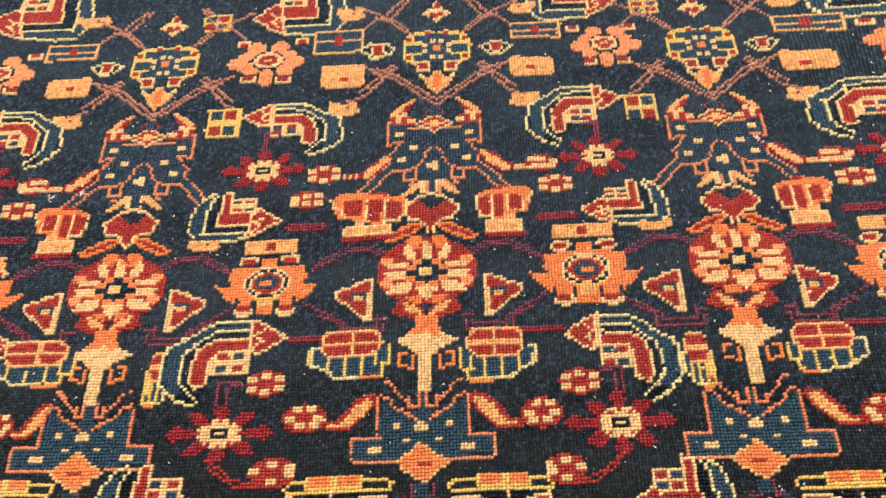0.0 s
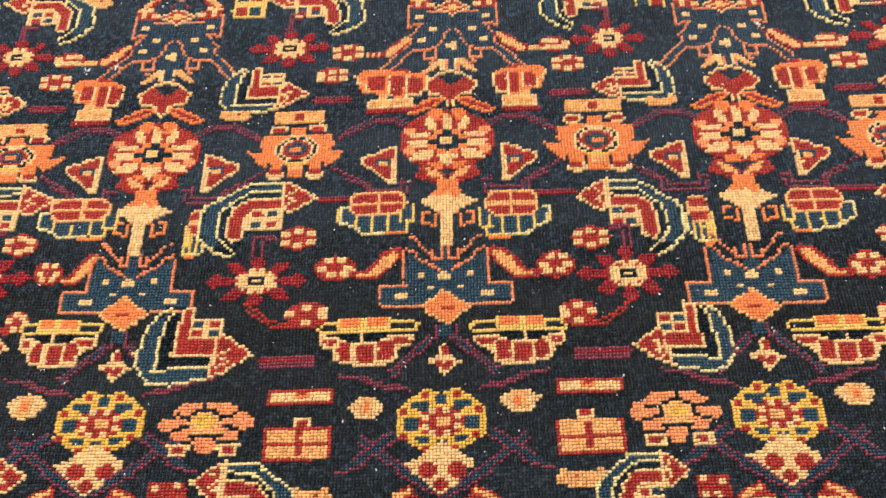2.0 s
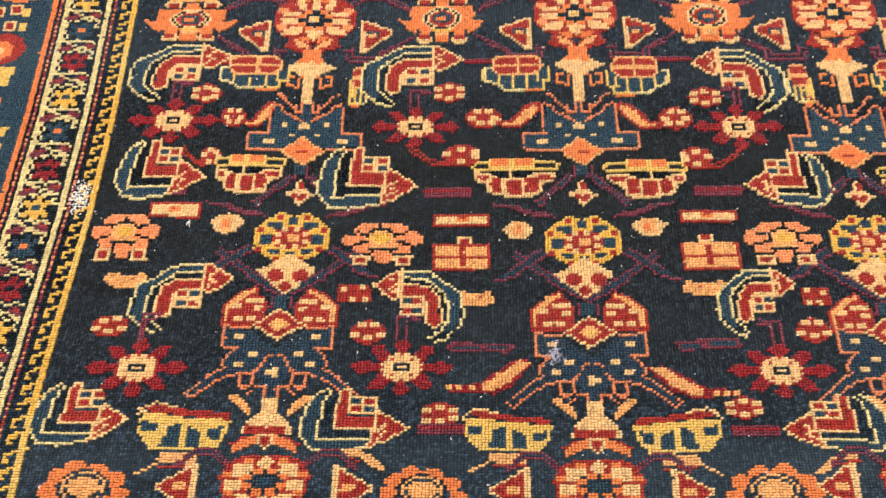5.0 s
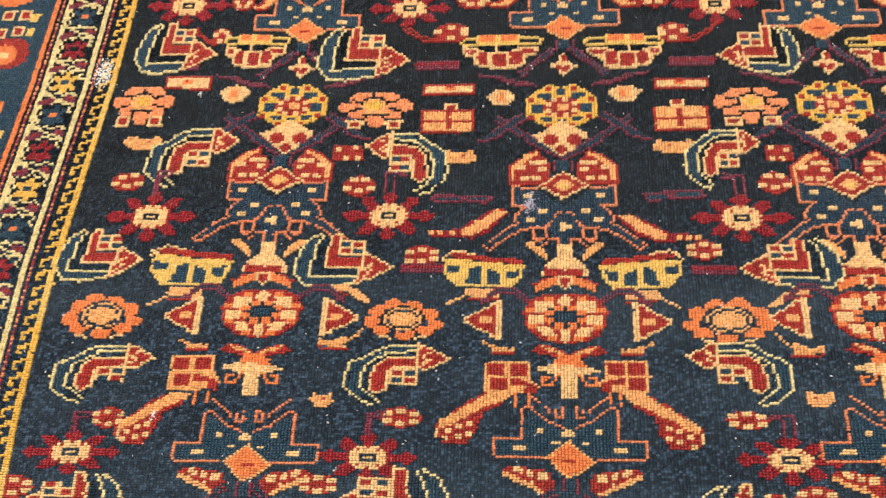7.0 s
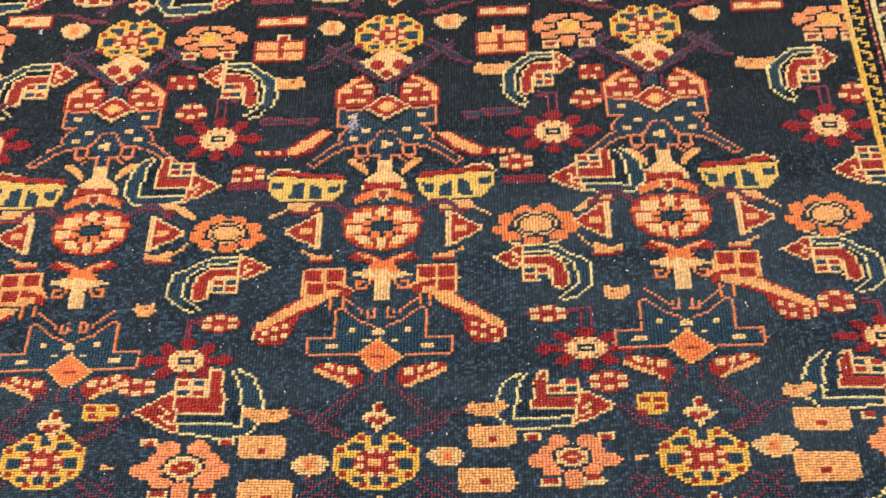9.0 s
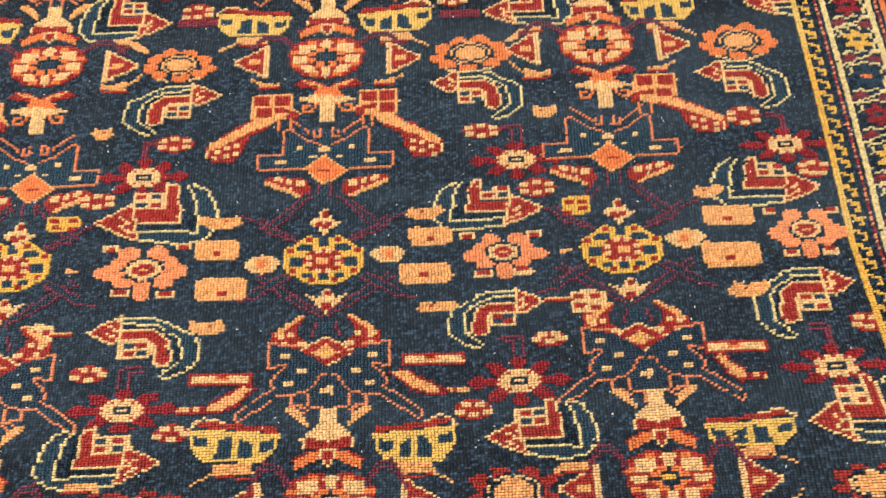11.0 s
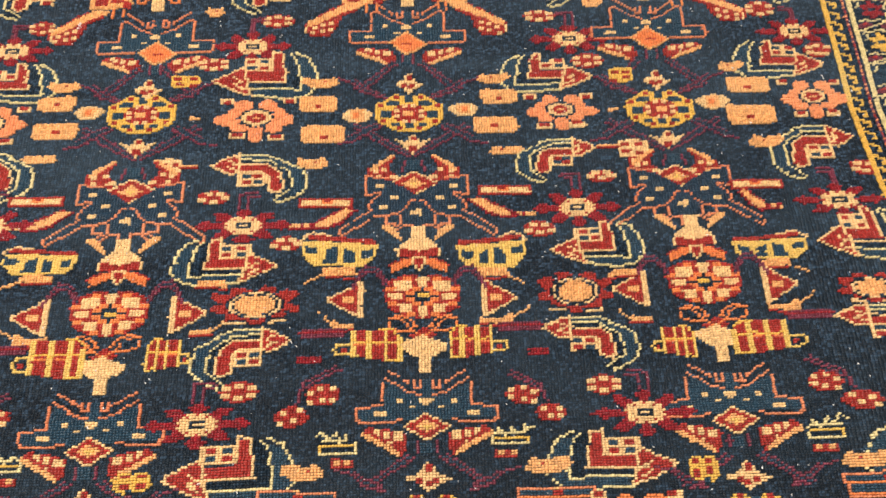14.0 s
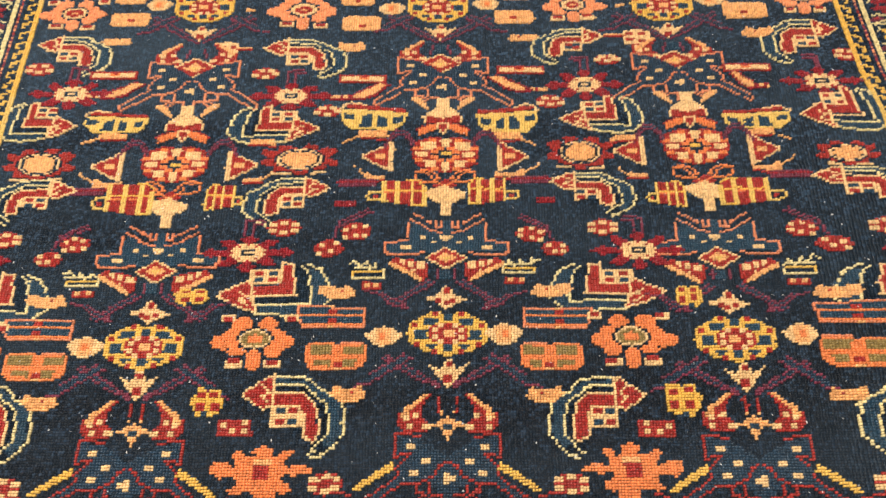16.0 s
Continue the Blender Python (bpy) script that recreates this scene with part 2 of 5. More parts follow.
def rosette(w):
    w.disc(RED, 0, 0.5, 15.5, 11.5)
    w.disc(CORAL, -12.5, 4, 1.5, 1.5, mirror=True)
    w.disc(CORAL, -12.5, -3.5, 2, 1.5, mirror=True)
    w.disc(ORANGE, -3.5, 11, 3, 2, mirror=True)
    w.disc(ORANGE, -4, -10, 2.5, 1.5, mirror=True)
    w.fill(CREAM, (-2.5, 4.5), (-2.5, 8), (-0.5, 12), (2, 8), (2, 4.5))
    w.fill(CREAM, (-8, 8.5), (-6, 10.5), (-3.5, 7), (-3, 4.5), (-5.5, 4), (-7, 6.5), mirror=True)
    w.fill(CREAM, (-13, 3.5), (-5.5, 3.5), (-5.5, 1.5), (-12, 1.5), mirror=True)
    w.fill(CREAM, (-13.5, 0.5), (-6, 0.5), (-6, -2), (-12.5, -2), mirror=True)
    w.fill(CREAM, (-12.5, -7), (-10.5, -4), (-4.5, -3.5), (-4.5, -6.5), (-8, -7.5), mirror=True)
    w.fill(CREAM, (-3.5, -6), (-2, -4.5), (2.5, -5), (3.5, -6.5), (1.5, -9), (0, -10.5), (-1.5, -9))
    w.disc(NAVY, 0, 0, 6.4, 4.6)
    w.block(ORANGE, -3, 3.5, 3, 2, mirror=True)
    w.block(ORANGE, -5.5, 1.5, 3, 2, mirror=True)
    w.block(ORANGE, -5, -2, 3, 2, mirror=True)
    w.block(ORANGE, -2, -4, 3, 2, mirror=True)
    w.block(CREAM, 0, 0, 4, 3)
    w.block(GOLD, 0, 0, 2, 1)
    w.line(RED, (-2.5, 4.5), (-2.5, 8), (-0.5, 12.5), mirror=True)
    w.disc(PEACH, -0.5, 10.5, 0.5, 0.5)


def tulip(w):
    w.fill(RED, (-0.5, 6.5), (-6.5, 7), (-10.5, 9), (-8, 14), (-4.5, 12), (-0.5, 9), mirror=True)
    w.fill(PEACH, (-1, 7.5), (-6, 9), (-7.5, 12.5), (-5.5, 12), (-1, 8.5), mirror=True)
    w.fill(ORANGE, (-3, 7.5), (3, 7.5), (4, 3.5), (6, -0.5), (-6.5, 0), (-4, 3.5))
    w.fill(CREAM, (-9.5, -0.5), (-4.5, 2), (-2.5, 1), (0, 2.5), (2.5, 0.5), (4, 1.5), (9.5, -1), (4.5, -3.5), (2, -5.5), (2, -17.5), (-2, -17.5), (-2, -5.5), (-5, -3.5))
    w.line(ORANGE, (-3, -4.5), (-4.5, -9.5), (-7.5, -9), (-7.5, -5), (-5.5, -5), mirror=True)


def stage(w):
    w.fill(BLUE, (-11.5, 10), (-2.5, 2.5), (-1, 10.5), (1, 10.5), (2.5, 2.5), (12, 9), (12.5, -1), (19.5, -1.5), (19.5, -7.5), (7, -8), (-7, -8.5), (-19, -9), (-19.5, -2.5), (-12.5, -1.5))
    w.line(RUST, (-12.5, 9.5), (-13, -1.5), (-20, -2), (-19.5, -8.5), (-17.5, -9), (-7.5, -8.5), mirror=True)
    w.line(RUST, (-12, 11), (-6, 5.5), (-2, 3), mirror=True)
    w.line(RUST, (-11, 15), (-5, 9), mirror=True)
    w.line(RUST, (-4, 10), (-4, 6.5), (-1.5, 6.5), (-1.5, 10.5), mirror=True)
    w.block(CREAM, -7.5, 1, 2, 2, mirror=True)
    w.block(CREAM, -0.5, 0.5, 4, 2)
    w.block(CREAM, -0.5, 0.5, 2, 3)
    w.block(CREAM, -4.5, -2.5, 2, 1, mirror=True)
    w.block(CREAM, -13, -5.5, 4, 2, mirror=True)


def orange_lozenge(w):
    w.fill(ORANGE, (-0.5, 6), (7, 0), (0, -5), (-7.5, 0.5))
    w.line(PEACH, (-0.5, 6), (7, 0), (0, -5), (-7.5, 0.5), (-0.5, 6))
    w.block(RED, 0, 0, 4, 1)
    w.line(MAROON, (-2.5, -5.5), (-2.5, -9.5), mirror=True)
    w.fill(BLUE, (-2, -5.5), (2, -5.5), (2, -9.5), (-2, -9.5))


def foot_lozenge(w):
    w.fill(CREAM, (-10.5, 1), (-7, 2.5), (0, 7), (7, 2.5), (9.5, 1.5), (4, -4.5), (-0.5, -8), (-4.5, -4.5))
    w.disc(RED, -4, -1, 2.5, 2, mirror=True)
    w.disc(RED, -0.5, -5, 1.5, 1.5)
    w.block(CREAM, 0, 0, 2, 2)


def lozenge(w):
    w.fill(RED, (-8, 0), (0, 5), (8, 0), (-0.5, -5))
    w.line(CREAM, (-8, 0), (0, 5), (8, 0), (-0.5, -5), (-8, 0))
    w.fill(PEACH, (-4, 0), (0, 2.5), (4, 0), (-0.5, -2.5))
    w.line(MAROON, (-3, 9), (-3.5, 5.5), mirror=True)
    w.fill(BLUE, (-2.5, 10), (2, 10), (2, 5.5), (-2.5, 5.5))
    w.block(YELLOW, 0, 0, 3, 1)
    w.block(YELLOW, 0, 0, 1, 2)


def claw(w):
    w.fill(RED, (-7.5, -6), (-7.5, 0.5), (-3, 5), (2, 7), (4.5, 4.5), (6.5, 1.5), (6, -5), (3, -6.2))
    w.fill(PEACH, (-6.5, -4.5), (-6.5, 0.5), (-2.5, 4.6), (2.4, 6.4), (2.4, 5), (-1.5, 3), (-5, -0.5), (-5, -4.5))
    w.dots(CREAM, (4, 2.2), (4, -0.4), (0.6, 1.8), (-2.6, 0.2), (1.6, -3.6), (-2.4, -3.4), wide=3)


def bottle_neck(w):
    w.fill(PEACH, (-5, 5), (-6, 4.6), (-9.5, 7), (-12.5, 9.6), (-12, 10.6), (-10, 10.2), (-7, 8), mirror=True)
    w.fill(CREAM, (-2.2, 9.6), (2.2, 9.6), (2.4, 5.4), (5.6, 3.2), (7.4, 1), (7.2, -1.4), (-7.2, -1.4), (-7.4, 1), (-5.6, 3.2), (-2.4, 5.4))
    w.fill(RED, (-6, 1.6), (-1, 1.2), (0, 0.2), (1, 1.2), (6, 1.6), (6, -0.8), (3, -1.6), (-3, -1.6), (-6, -0.8))
    w.fill(ORANGE, (-9.6, -4.4), (-5, -1.8), (-2, -1.4), (-2, -3.4), (-5, -5), (-9.4, -6.6), mirror=True)
    w.line(RED, (-10, -4), (-6, -2.2), mirror=True)
    w.shape(RED, CREAM, (-2.4, -1.4), (2.4, -1.4), (1.6, -3.8), (0, -5.4), (-1.6, -3.8))


def bunting(w):
    w.fill(YELLOW, (13.7, 2), (12, -3.4), (9.3, -6.4), (-8.2, -6.2), (-12.9, -1.4), (-12.4, 3.6), (-6, 3.6), (0, 2.8))
    w.fill(RED, (13, 3.8), (13, 2), (0, 3.2), (-10, 4.2), (-12, 5.6), (-9, 6.2), (0, 5))
    w.line(CREAM, (-3, 5.6), (-9, 6.8), (-12.4, 5.2), (-13, 3.6))
    w.fill(BLUE, (11.6, 0.2), (7.3, -0.4), (7.8, -3.2), (10.8, -3.2))
    w.fill(BLUE, (5.2, -1.2), (1.3, 0.4), (1.3, -5.2), (5.2, -5.4))
    w.fill(BLUE, (-0.6, 1.4), (-4, 0.2), (-5.4, -5), (-0.6, -5.2))
    w.fill(BLUE, (-7, 0.6), (-11.6, 2), (-11.6, -1.2), (-7.8, -1.4))
    w.fill(PEACH, (5.5, -6.8), (-4.8, -6.6), (-6, -8.6), (-4, -9.6), (5.5, -10.2))
    w.line(PEACH, (-5, -9.2), (-8, -10.8), (-11.4, -12.4))
    w.line(RED, (5.4, -10.8), (-4.4, -10.4))


def triangle(w):
    w.shape(RED, CREAM, (-4.6, 8.4), (-3.4, 8.4), (7.4, 3.2), (7.4, 1.2), (-2.6, -8.4), (-4, -8))
    w.line(CREAM, (-4, 8), (-3, -8))
    w.block(BLUE, -0.4, 1, 5, 4)
    w.block(PEACH, -0.4, 1, 3, 2)


def dart(w):
    w.shape(RED, CREAM, (-5, 6.2), (-4, 6.2), (1, 3), (6.2, 0.4), (6.2, -0.4), (1, -3.2), (-4, -6), (-5, -6))
    w.line(CREAM, (-4.2, 6), (-4.2, -6))
    w.block(PEACH, -0.6, 0, 4, 3)


def crab(w):
    w.fill(BLUE, (-11, 2.5), (-8, 2), (8, 2), (10.7, 3), (10.7, -2), (5.5, -4.5), (4, -7), (-9, -7), (-9, -3.5), (-11, -3.2))
    for a, top, low in ((-11, 2.6, -3.2), (-7.8, 0, -3.6), (-4, 0, -6.8), (0.6, 0, -6.8), (5.8, 0, -4.4), (10.7, 3, -2)):
        w.line(YELLOW, (a, top), (a, low))
    w.line(YELLOW, (-11, -3.4), (-9, -3.6), (-9, -6.8), (-4, -7.2))
    w.line(ORANGE, (-8, -7.4), (-2, -7.4))
    w.line(PALE, (-3, -7), (3.6, -6.8), (5.8, -4.8), (10.2, -2.6), (10.7, 2.8), (8.6, 3))
    w.fill(PEACH, (-9.2, 6.6), (-7, 9), (6, 9), (8, 6.8), (8, 2.6), (6, -0.4), (-6.6, -0.4), (-9.2, 2.6))
    w.fill(RED, (-8, 6.4), (-6.6, 8), (-1.8, 8), (-1.8, 5), (-8, 5))
    w.fill(RED, (-0.2, 8), (5.4, 8), (7, 6.6), (7, 5), (-0.2, 5))
    w.fill(RED, (-8, 3.6), (-1.8, 3.6), (-1.8, 0.6), (-6, 0.6), (-8, 2.6))
    w.fill(RED, (-0.2, 3.6), (7, 3.6), (7, 2.6), (5.4, 0.6), (-0.2, 0.6))


def leaf_arm(w):
    w.fill(RED, (-11.5, 4.5), (-9, 7), (-5.5, 6), (1, -1.2), (5, -2), (5.5, -3.8), (-2.5, -4.8))
    w.fill(PEACH, (-9.8, 4.6), (-7.5, 5.6), (-4.4, 3), (-0.6, -2.2), (3, -2.4), (3, -3.4), (-2.6, -3.6), (-6.4, -0.4))
    w.disc(RED, 9.5, -0.4, 5.8, 4.2)
    w.dots(CREAM, (7.6, 2.3), (11.7, 2.4), (5.8, -0.2), (13, -0.2), (6.8, -2.7), (10.8, -2.7), wide=3)


def twin_stem(w, one, two):
    """Two beaded lines with dusky blue between them."""
    w.fill(DUSK, *one, *two[::-1])
    w.line(MAROON, *one)
    w.line(MAROON, *two)


def stem_arch(w):
    twin_stem(w, ((-12.5, -2.5), (-8, 1), (-3, 3), (4, 3.5), (9, 1), (15, -3.5)), ((-11.5, -3.5), (-7.5, -1), (-3, 1.5), (4, 1.5), (9, -1), (14.5, -4.5)))


def stem_foot(w):
    w.line(MAROON, (-12, 1.5), (-9, 2.5), (-9, -1), (1, -1.5), (1, 1), (8, 5), (13.5, 9))
    w.line(MAROON, (-11, 0), (-10.5, -2.5), (2.5, -2.5), (2.5, 0.5), (9, 4))


def basket(w):
    w.line(YELLOW, (-6, 6.8), (-12.6, 6.8), (-14, 5.4), (-13.2, 3.6), (-6, 3.8))
    w.line(YELLOW, (8, 6.8), (12.8, 6.6), (14, 5), (13, 3.4), (8, 3.8))
    w.fill(YELLOW, (-6, 8), (8.6, 8), (8.6, 3.6), (-6, 3.6))
    w.fill(ORANGE, (-5.6, 8), (0.8, 8), (0.8, 4.8), (-5.6, 4.8))
    w.fill(ORANGE, (2.6, 7.6), (8, 7.6), (8, 4.8), (2.6, 4.8))
    w.fill(CREAM, (-13.4, 2.8), (-6.5, 2.4), (-3, 0.6), (6, 0.6), (9, 2.4), (13.6, 3), (13.4, -0.6), (10.4, -2), (9.6, -5.2), (4, -6.8), (-2, -7), (-7.2, -6.4), (-8.2, -2.6), (-10, -1.2), (-12.8, -0.8))
    w.fill(NAVY, (-5.4, 3.2), (1, 3.2), (0.4, 1.4), (-4, 1.4))
    w.fill(NAVY, (3, 3.2), (8.4, 3.2), (7, 1.4), (3, 1.4))
    w.fill(RED, (-12.4, 1.8), (-6.6, 1.6), (-7.4, -0.2), (-11.6, 0))
    w.fill(RED, (-6.8, 0.4), (-4.6, 0.8), (-2.8, 0), (-2.8, -5.4), (-6.4, -5.4), (-7, -2.4))
    w.fill(RED, (-1.2, -0.2), (3.4, -0.2), (3.4, -5.6), (-1.2, -5.8))
    w.fill(RED, (5, 0), (7.6, 0.4), (8.6, -1.6), (8.4, -4.6), (5, -5.2))
    w.fill(RED, (9, 1.4), (12.6, 1.8), (12.2, 0), (10, -0.6))
    w.line(CREAM, (2, 4), (2, 0))


def star_flower(w):
    w.fill(CRIMSON, (-9.5, 6.6), (-6, 6.8), (-3, 4), (3, 4), (6, 6.8), (9.5, 6.6), (8.5, 4), (6.5, 2.2), (6.5, -2.2), (8.5, -4), (10, -6.6), (6, -7), (3, -4.4), (-3, -4.4), (-6, -7), (-10, -6.4), (-8.5, -3.8), (-6.5, -2), (-6.5, 2.2), (-8.5, 4))
    w.fill(CRIMSON, (-15.5, 0.2), (-12.5, 2.4), (-9.5, 1.6), (-6, 0.8), (-6, -0.8), (-9.5, -1.6), (-12.5, -2.2), mirror=True)
    w.fill(CRIMSON, (-3, 6.8), (-1, 8.8), (1, 8.8), (3, 6.8), (1.2, 5.2), (1.2, 3), (-1.2, 3), (-1.2, 5.2))
    w.fill(CRIMSON, (-3, -7), (-1, -9), (1, -9), (3, -7), (1.2, -5.4), (1.2, -3), (-1.2, -3), (-1.2, -5.4))
    w.disc(CREAM, 0, 0, 5.8, 4.3)
    w.dots(RED, (0, 4.2), (0, -4.2), (5.8, 0), (-5.8, 0), (3.2, 2.8), (-3.2, 2.8), (3.2, -2.8), (-3.2, -2.8), wide=1, long=1)
    w.block(NAVY, 0, 0, 5, 3)
    w.block(CREAM, 0, 0, 3, 1)
    w.line(MAROON, (-0.5, 9), (-0.5, 15), (-4.5, 15.5))
    w.line(MAROON, (1.5, 9), (1.5, 16.5), (-4, 16.8))


def bird(w):
    w.fill(NAVY, (-9, 13), (3, 12), (13, 4), (14, -7), (9, -13), (4, -14), (1.5, -7), (-9, 3))
    w.fill(BLUE, (-8, 12.5), (2, 11.5), (7.5, 8), (12.5, 4.5), (13.5, -6), (10, -11), (7.5, -10), (9, -6), (8, 3.5), (4.5, 7), (1, 9.5), (-8, 10.5))
    w.line(PALE, (-9, 13), (-1, 13), (3, 11.8), (7.5, 8), (13, 4.5), (14.2, -2), (14, -6.7), (11.5, -10), (8.5, -12.8), (4.7, -14.3))
    w.line(PALE, (-8, 10.3), (0.7, 9.8), (4.2, 7), (8, 3.6), (9, -1), (9, -6.5), (6.5, -9.5), (3.5, -12.6))
    w.fill(RED, (-8.5, 6.8), (1, 6.8), (4.8, 3.4), (6, -6.5), (4.5, -8.5), (1.6, -6.6), (1.6, -1.6), (-0.4, 3.2), (-8.5, 3.2))
    w.line(CREAM, (-8.5, 7.4), (1, 7.2), (4.9, 3.6), (6.2, -2), (6.2, -6.5), (4.7, -8.8), (1.6, -7.2))
    w.fill(CREAM, (-8.8, 3.3), (-0.2, 3.3), (1.5, 0.5), (1.5, -4.2), (-8.8, -4.6))
    w.line(CREAM, (1.5, 0), (1.5, -7))
    w.dots(BLUE, (-6, 1), (-1.8, -2.3), wide=3)
    w.dots(RED, (-1.8, 1), (-6, -2.3), wide=3)
    w.shape(RED, CREAM, (-18, 7.2), (-10.2, 12.8), (-8.7, 12.8), (-8.6, 3.2), (-11.4, 2), (-15, 4.8))
    w.line(RED, (-9.6, 11), (-9.6, 7.5))
    w.line(CREAM, (-12, 10), (-9.8, 7.8), (-12, 6.2), (-9.8, 4.4))
    w.line(CREAM, (-8.4, 13.4), (-8.4, 2.5))


def corner_bird(w):
    w.fill(NAVY, (-7, 7.6), (9, 8.4), (7.4, -9), (5.6, -12), (0, -13), (0, 2), (-7, 3))
    w.fill(BLUE, (-5, 11.2), (4, 13), (10, 12), (13.8, 5.5), (13.5, 0), (11, -9), (7.5, -11), (9, -2), (9, 8.4), (4, 7.8), (-6, 7.6))
    w.line(PALE, (-6, 11.6), (-3, 11.8), (4, 13.4), (10.2, 12.4), (14.2, 6), (13.8, 0), (12.6, -6), (10.4, -11), (7, -13.4))
    w.line(PALE, (-6.5, 7.6), (4, 7.8), (9.1, 8.4), (8.6, 0), (7.4, -9), (5.6, -12.4))
    w.fill(RED, (-8, -2.2), (0, -2.2), (0, -13), (3, -13), (4.2, 3), (-8, 3))
    w.line(CREAM, (-8, 3.6), (4.4, 3.6), (3.6, -6), (2.9, -13), (0, -14.2), (0, -10))
    w.fill(CREAM, (-9, -2.4), (0.2, -2.4), (0.2, -10.6), (-9, -10.4))
    w.dots(RED, (-6.4, -8.4), (-2.2, -4.8), wide=3)
    w.dots(BLUE, (-2.2, -8.4), (-6.4, -4.8), wide=3)
    w.shape(RED, CREAM, (-17.8, 2.8), (-9.4, -4.4), (-8, -2), (-7.6, 5), (-6, 11.4), (-11, 8.6))
    w.line(CREAM, (-11.4, 1), (-9, 3.4), (-11.4, 5), (-8.6, 7.6))
    w.line(CREAM, (-7, 3.4), (-7, 8))


def berry(w):
    w.disc(RED, 0, 0, 5.8, 3.7)
    w.dots(CREAM, (-3.9, 1.3), (0.3, 2.4), (4.1, 1.2), (-3.9, -1.4), (0, -2.4), (4, -1.8), wide=3)


def lower_berry(w):
    w.disc(RED, -1, 0, 5.2, 4)
    w.line(RED, (3.5, -3), (7, -2), (12.5, 2), (14.5, 4))
    w.line(RED, (1.5, -4), (7, -3.5), (13.5, 1.5))
    w.dots(CREAM, (-4.6, 1.8), (-0.6, 2.4), (3, 0.6), (-4.8, -0.9), (-1, -2.6), wide=3)


def mask_flower(w):
    w.fill(PEACH, (-9, 17.2), (9.2, 17.2), (9.4, 12), (-9.2, 12))
    w.dots(RED, (0, 14.6), wide=3, long=3)
    w.fill(ORANGE, (0, 10), (2.6, 10), (2.8, 7.4), (7.4, 7), (12.8, 6.4), (13, 2), (11.6, -0.6), (14.5, -1), (17.8, 1), (15, -3.6), (11, -7), (9.6, -4.4), (9, -8), (4.6, -8), (4.2, -5.6), (3.2, -6), (3, -11.6), (0, -11.6), mirror=True)
    w.disc(CREAM, 0, 0.6, 7.6, 5.8)
    w.disc(NAVY, 0, 0.6, 6.6, 5)
    w.disc(CREAM, 0, 0.6, 5.8, 4.4)
    w.disc(RED, 0, 0.6, 4.9, 3.6)
    w.disc(BLUE, 0, 0.6, 3.6, 2.4)
    w.block(ORANGE, 0, 0.6, 4, 2)
    w.line(GOLD, (-3, -5), (3, -5))
    w.fill(PEACH, (-3, -5.8), (3, -5.8), (2.6, -8), (-2.6, -8))
    w.disc(CREAM, -7.2, 9.6, 3, 1.8, mirror=True)
    w.dots(RED, (-7.2, 9), wide=4, mirror=True)
    w.disc(CREAM, -7, -10, 3, 1.8, mirror=True)
    w.dots(RED, (-7, -9.4), wide=4, mirror=True)


def bar(w):
    w.fill(RED, (-9.6, 2), (9.4, 2), (9.4, -1.8), (-9.6, -2))
    w.fill(CREAM, (-8.8, 1.4), (8.4, 1.4), (8.4, -1.2), (-8.8, -1.4))
    w.block(ORANGE, -0.4, 0.2, 4, 2)
    w.block(RED, -0.4, 0.6, 2, 1)


def box(w):
    w.fill(RED, (-9.4, 4.4), (9.6, 4), (9.2, -6.2), (-9.4, -5.8))
    w.fill(PEACH, (-8.4, 3.8), (8.4, 3.6), (8, -5.2), (-8.4, -5))
    w.line(RED, (-8.2, -0.6), (8, -0.6))
    w.block(RED, -0.6, -0.4, 2, 8)
    w.block(CREAM, -0.6, 5.6, 5, 3)
    w.block(RED, -0.6, 5.4, 3, 2)


def crown_flower(w):
    w.fill(CORAL, (-13, 2.5), (-11, 4.5), (-7.5, 4.5), (-8.5, 6), (-5.5, 7.5), (-0.5, 7.5), (1, 7), (2.5, 7.5), (6.5, 7.5), (9.5, 5), (8, 3.5), (12, 3.5), (13, 1.5), (11, -0.5), (9, -1), (8, -3.5), (3, -3.5), (1, -7), (-2.5, -7), (-3.5, -3.5), (-9, -3.5), (-9.5, -0.5), (-12.5, 0.5))
    w.line(NAVY, (1, 7), (0.5, 4.5))
    w.line(NAVY, (-7.5, 4), (-4, 3), mirror=True)
    w.line(NAVY, (-9.5, -0.5), (-4.5, 1), mirror=True)
    w.line(NAVY, (-3.5, -3.5), (-2.5, -1.5), mirror=True)
    w.disc(NAVY, 0.5, 2.5, 4.5, 3)
    w.disc(PEACH, 0.5, 2, 4, 2.5)
    w.disc(GOLD, 0.5, 2, 2.5, 1.5)
    w.line(NAVY, (-4.5, -1.5), (4, -1.5))
    w.line(PEACH, (-4.5, -1), (4, -1))
    w.fill(CREAM, (-9.5, -4), (-3.5, -4), (-4, -7.5), (-9, -7.5), mirror=True)
    w.fill(RED, (-8, -4.5), (-4.5, -4.5), (-5.5, -7), (-8, -7), mirror=True)


def small_lozenge(w):
    w.block(PEACH, 0, 0, 4, 1)
    w.block(PEACH, 0, 0, 2, 2)


def pillow(w):
    w.fill(PEACH, (-9, 4), (-7.5, 5), (7, 4.5), (8, 3), (8, -2), (5.5, -3), (-8, -3), (-9, -0.5))
    w.block(RED, -1, 0, 3, 2)


def leaf(w):
    w.fill(PEACH, (-7.5, -0.5), (-5.5, 2.5), (-2, 1.5), (4.5, 2.5), (5.5, 0.5), (2, -1.5), (-4.5, -1.5))
    w.block(RED, -2.5, 0.5, 1, 1)


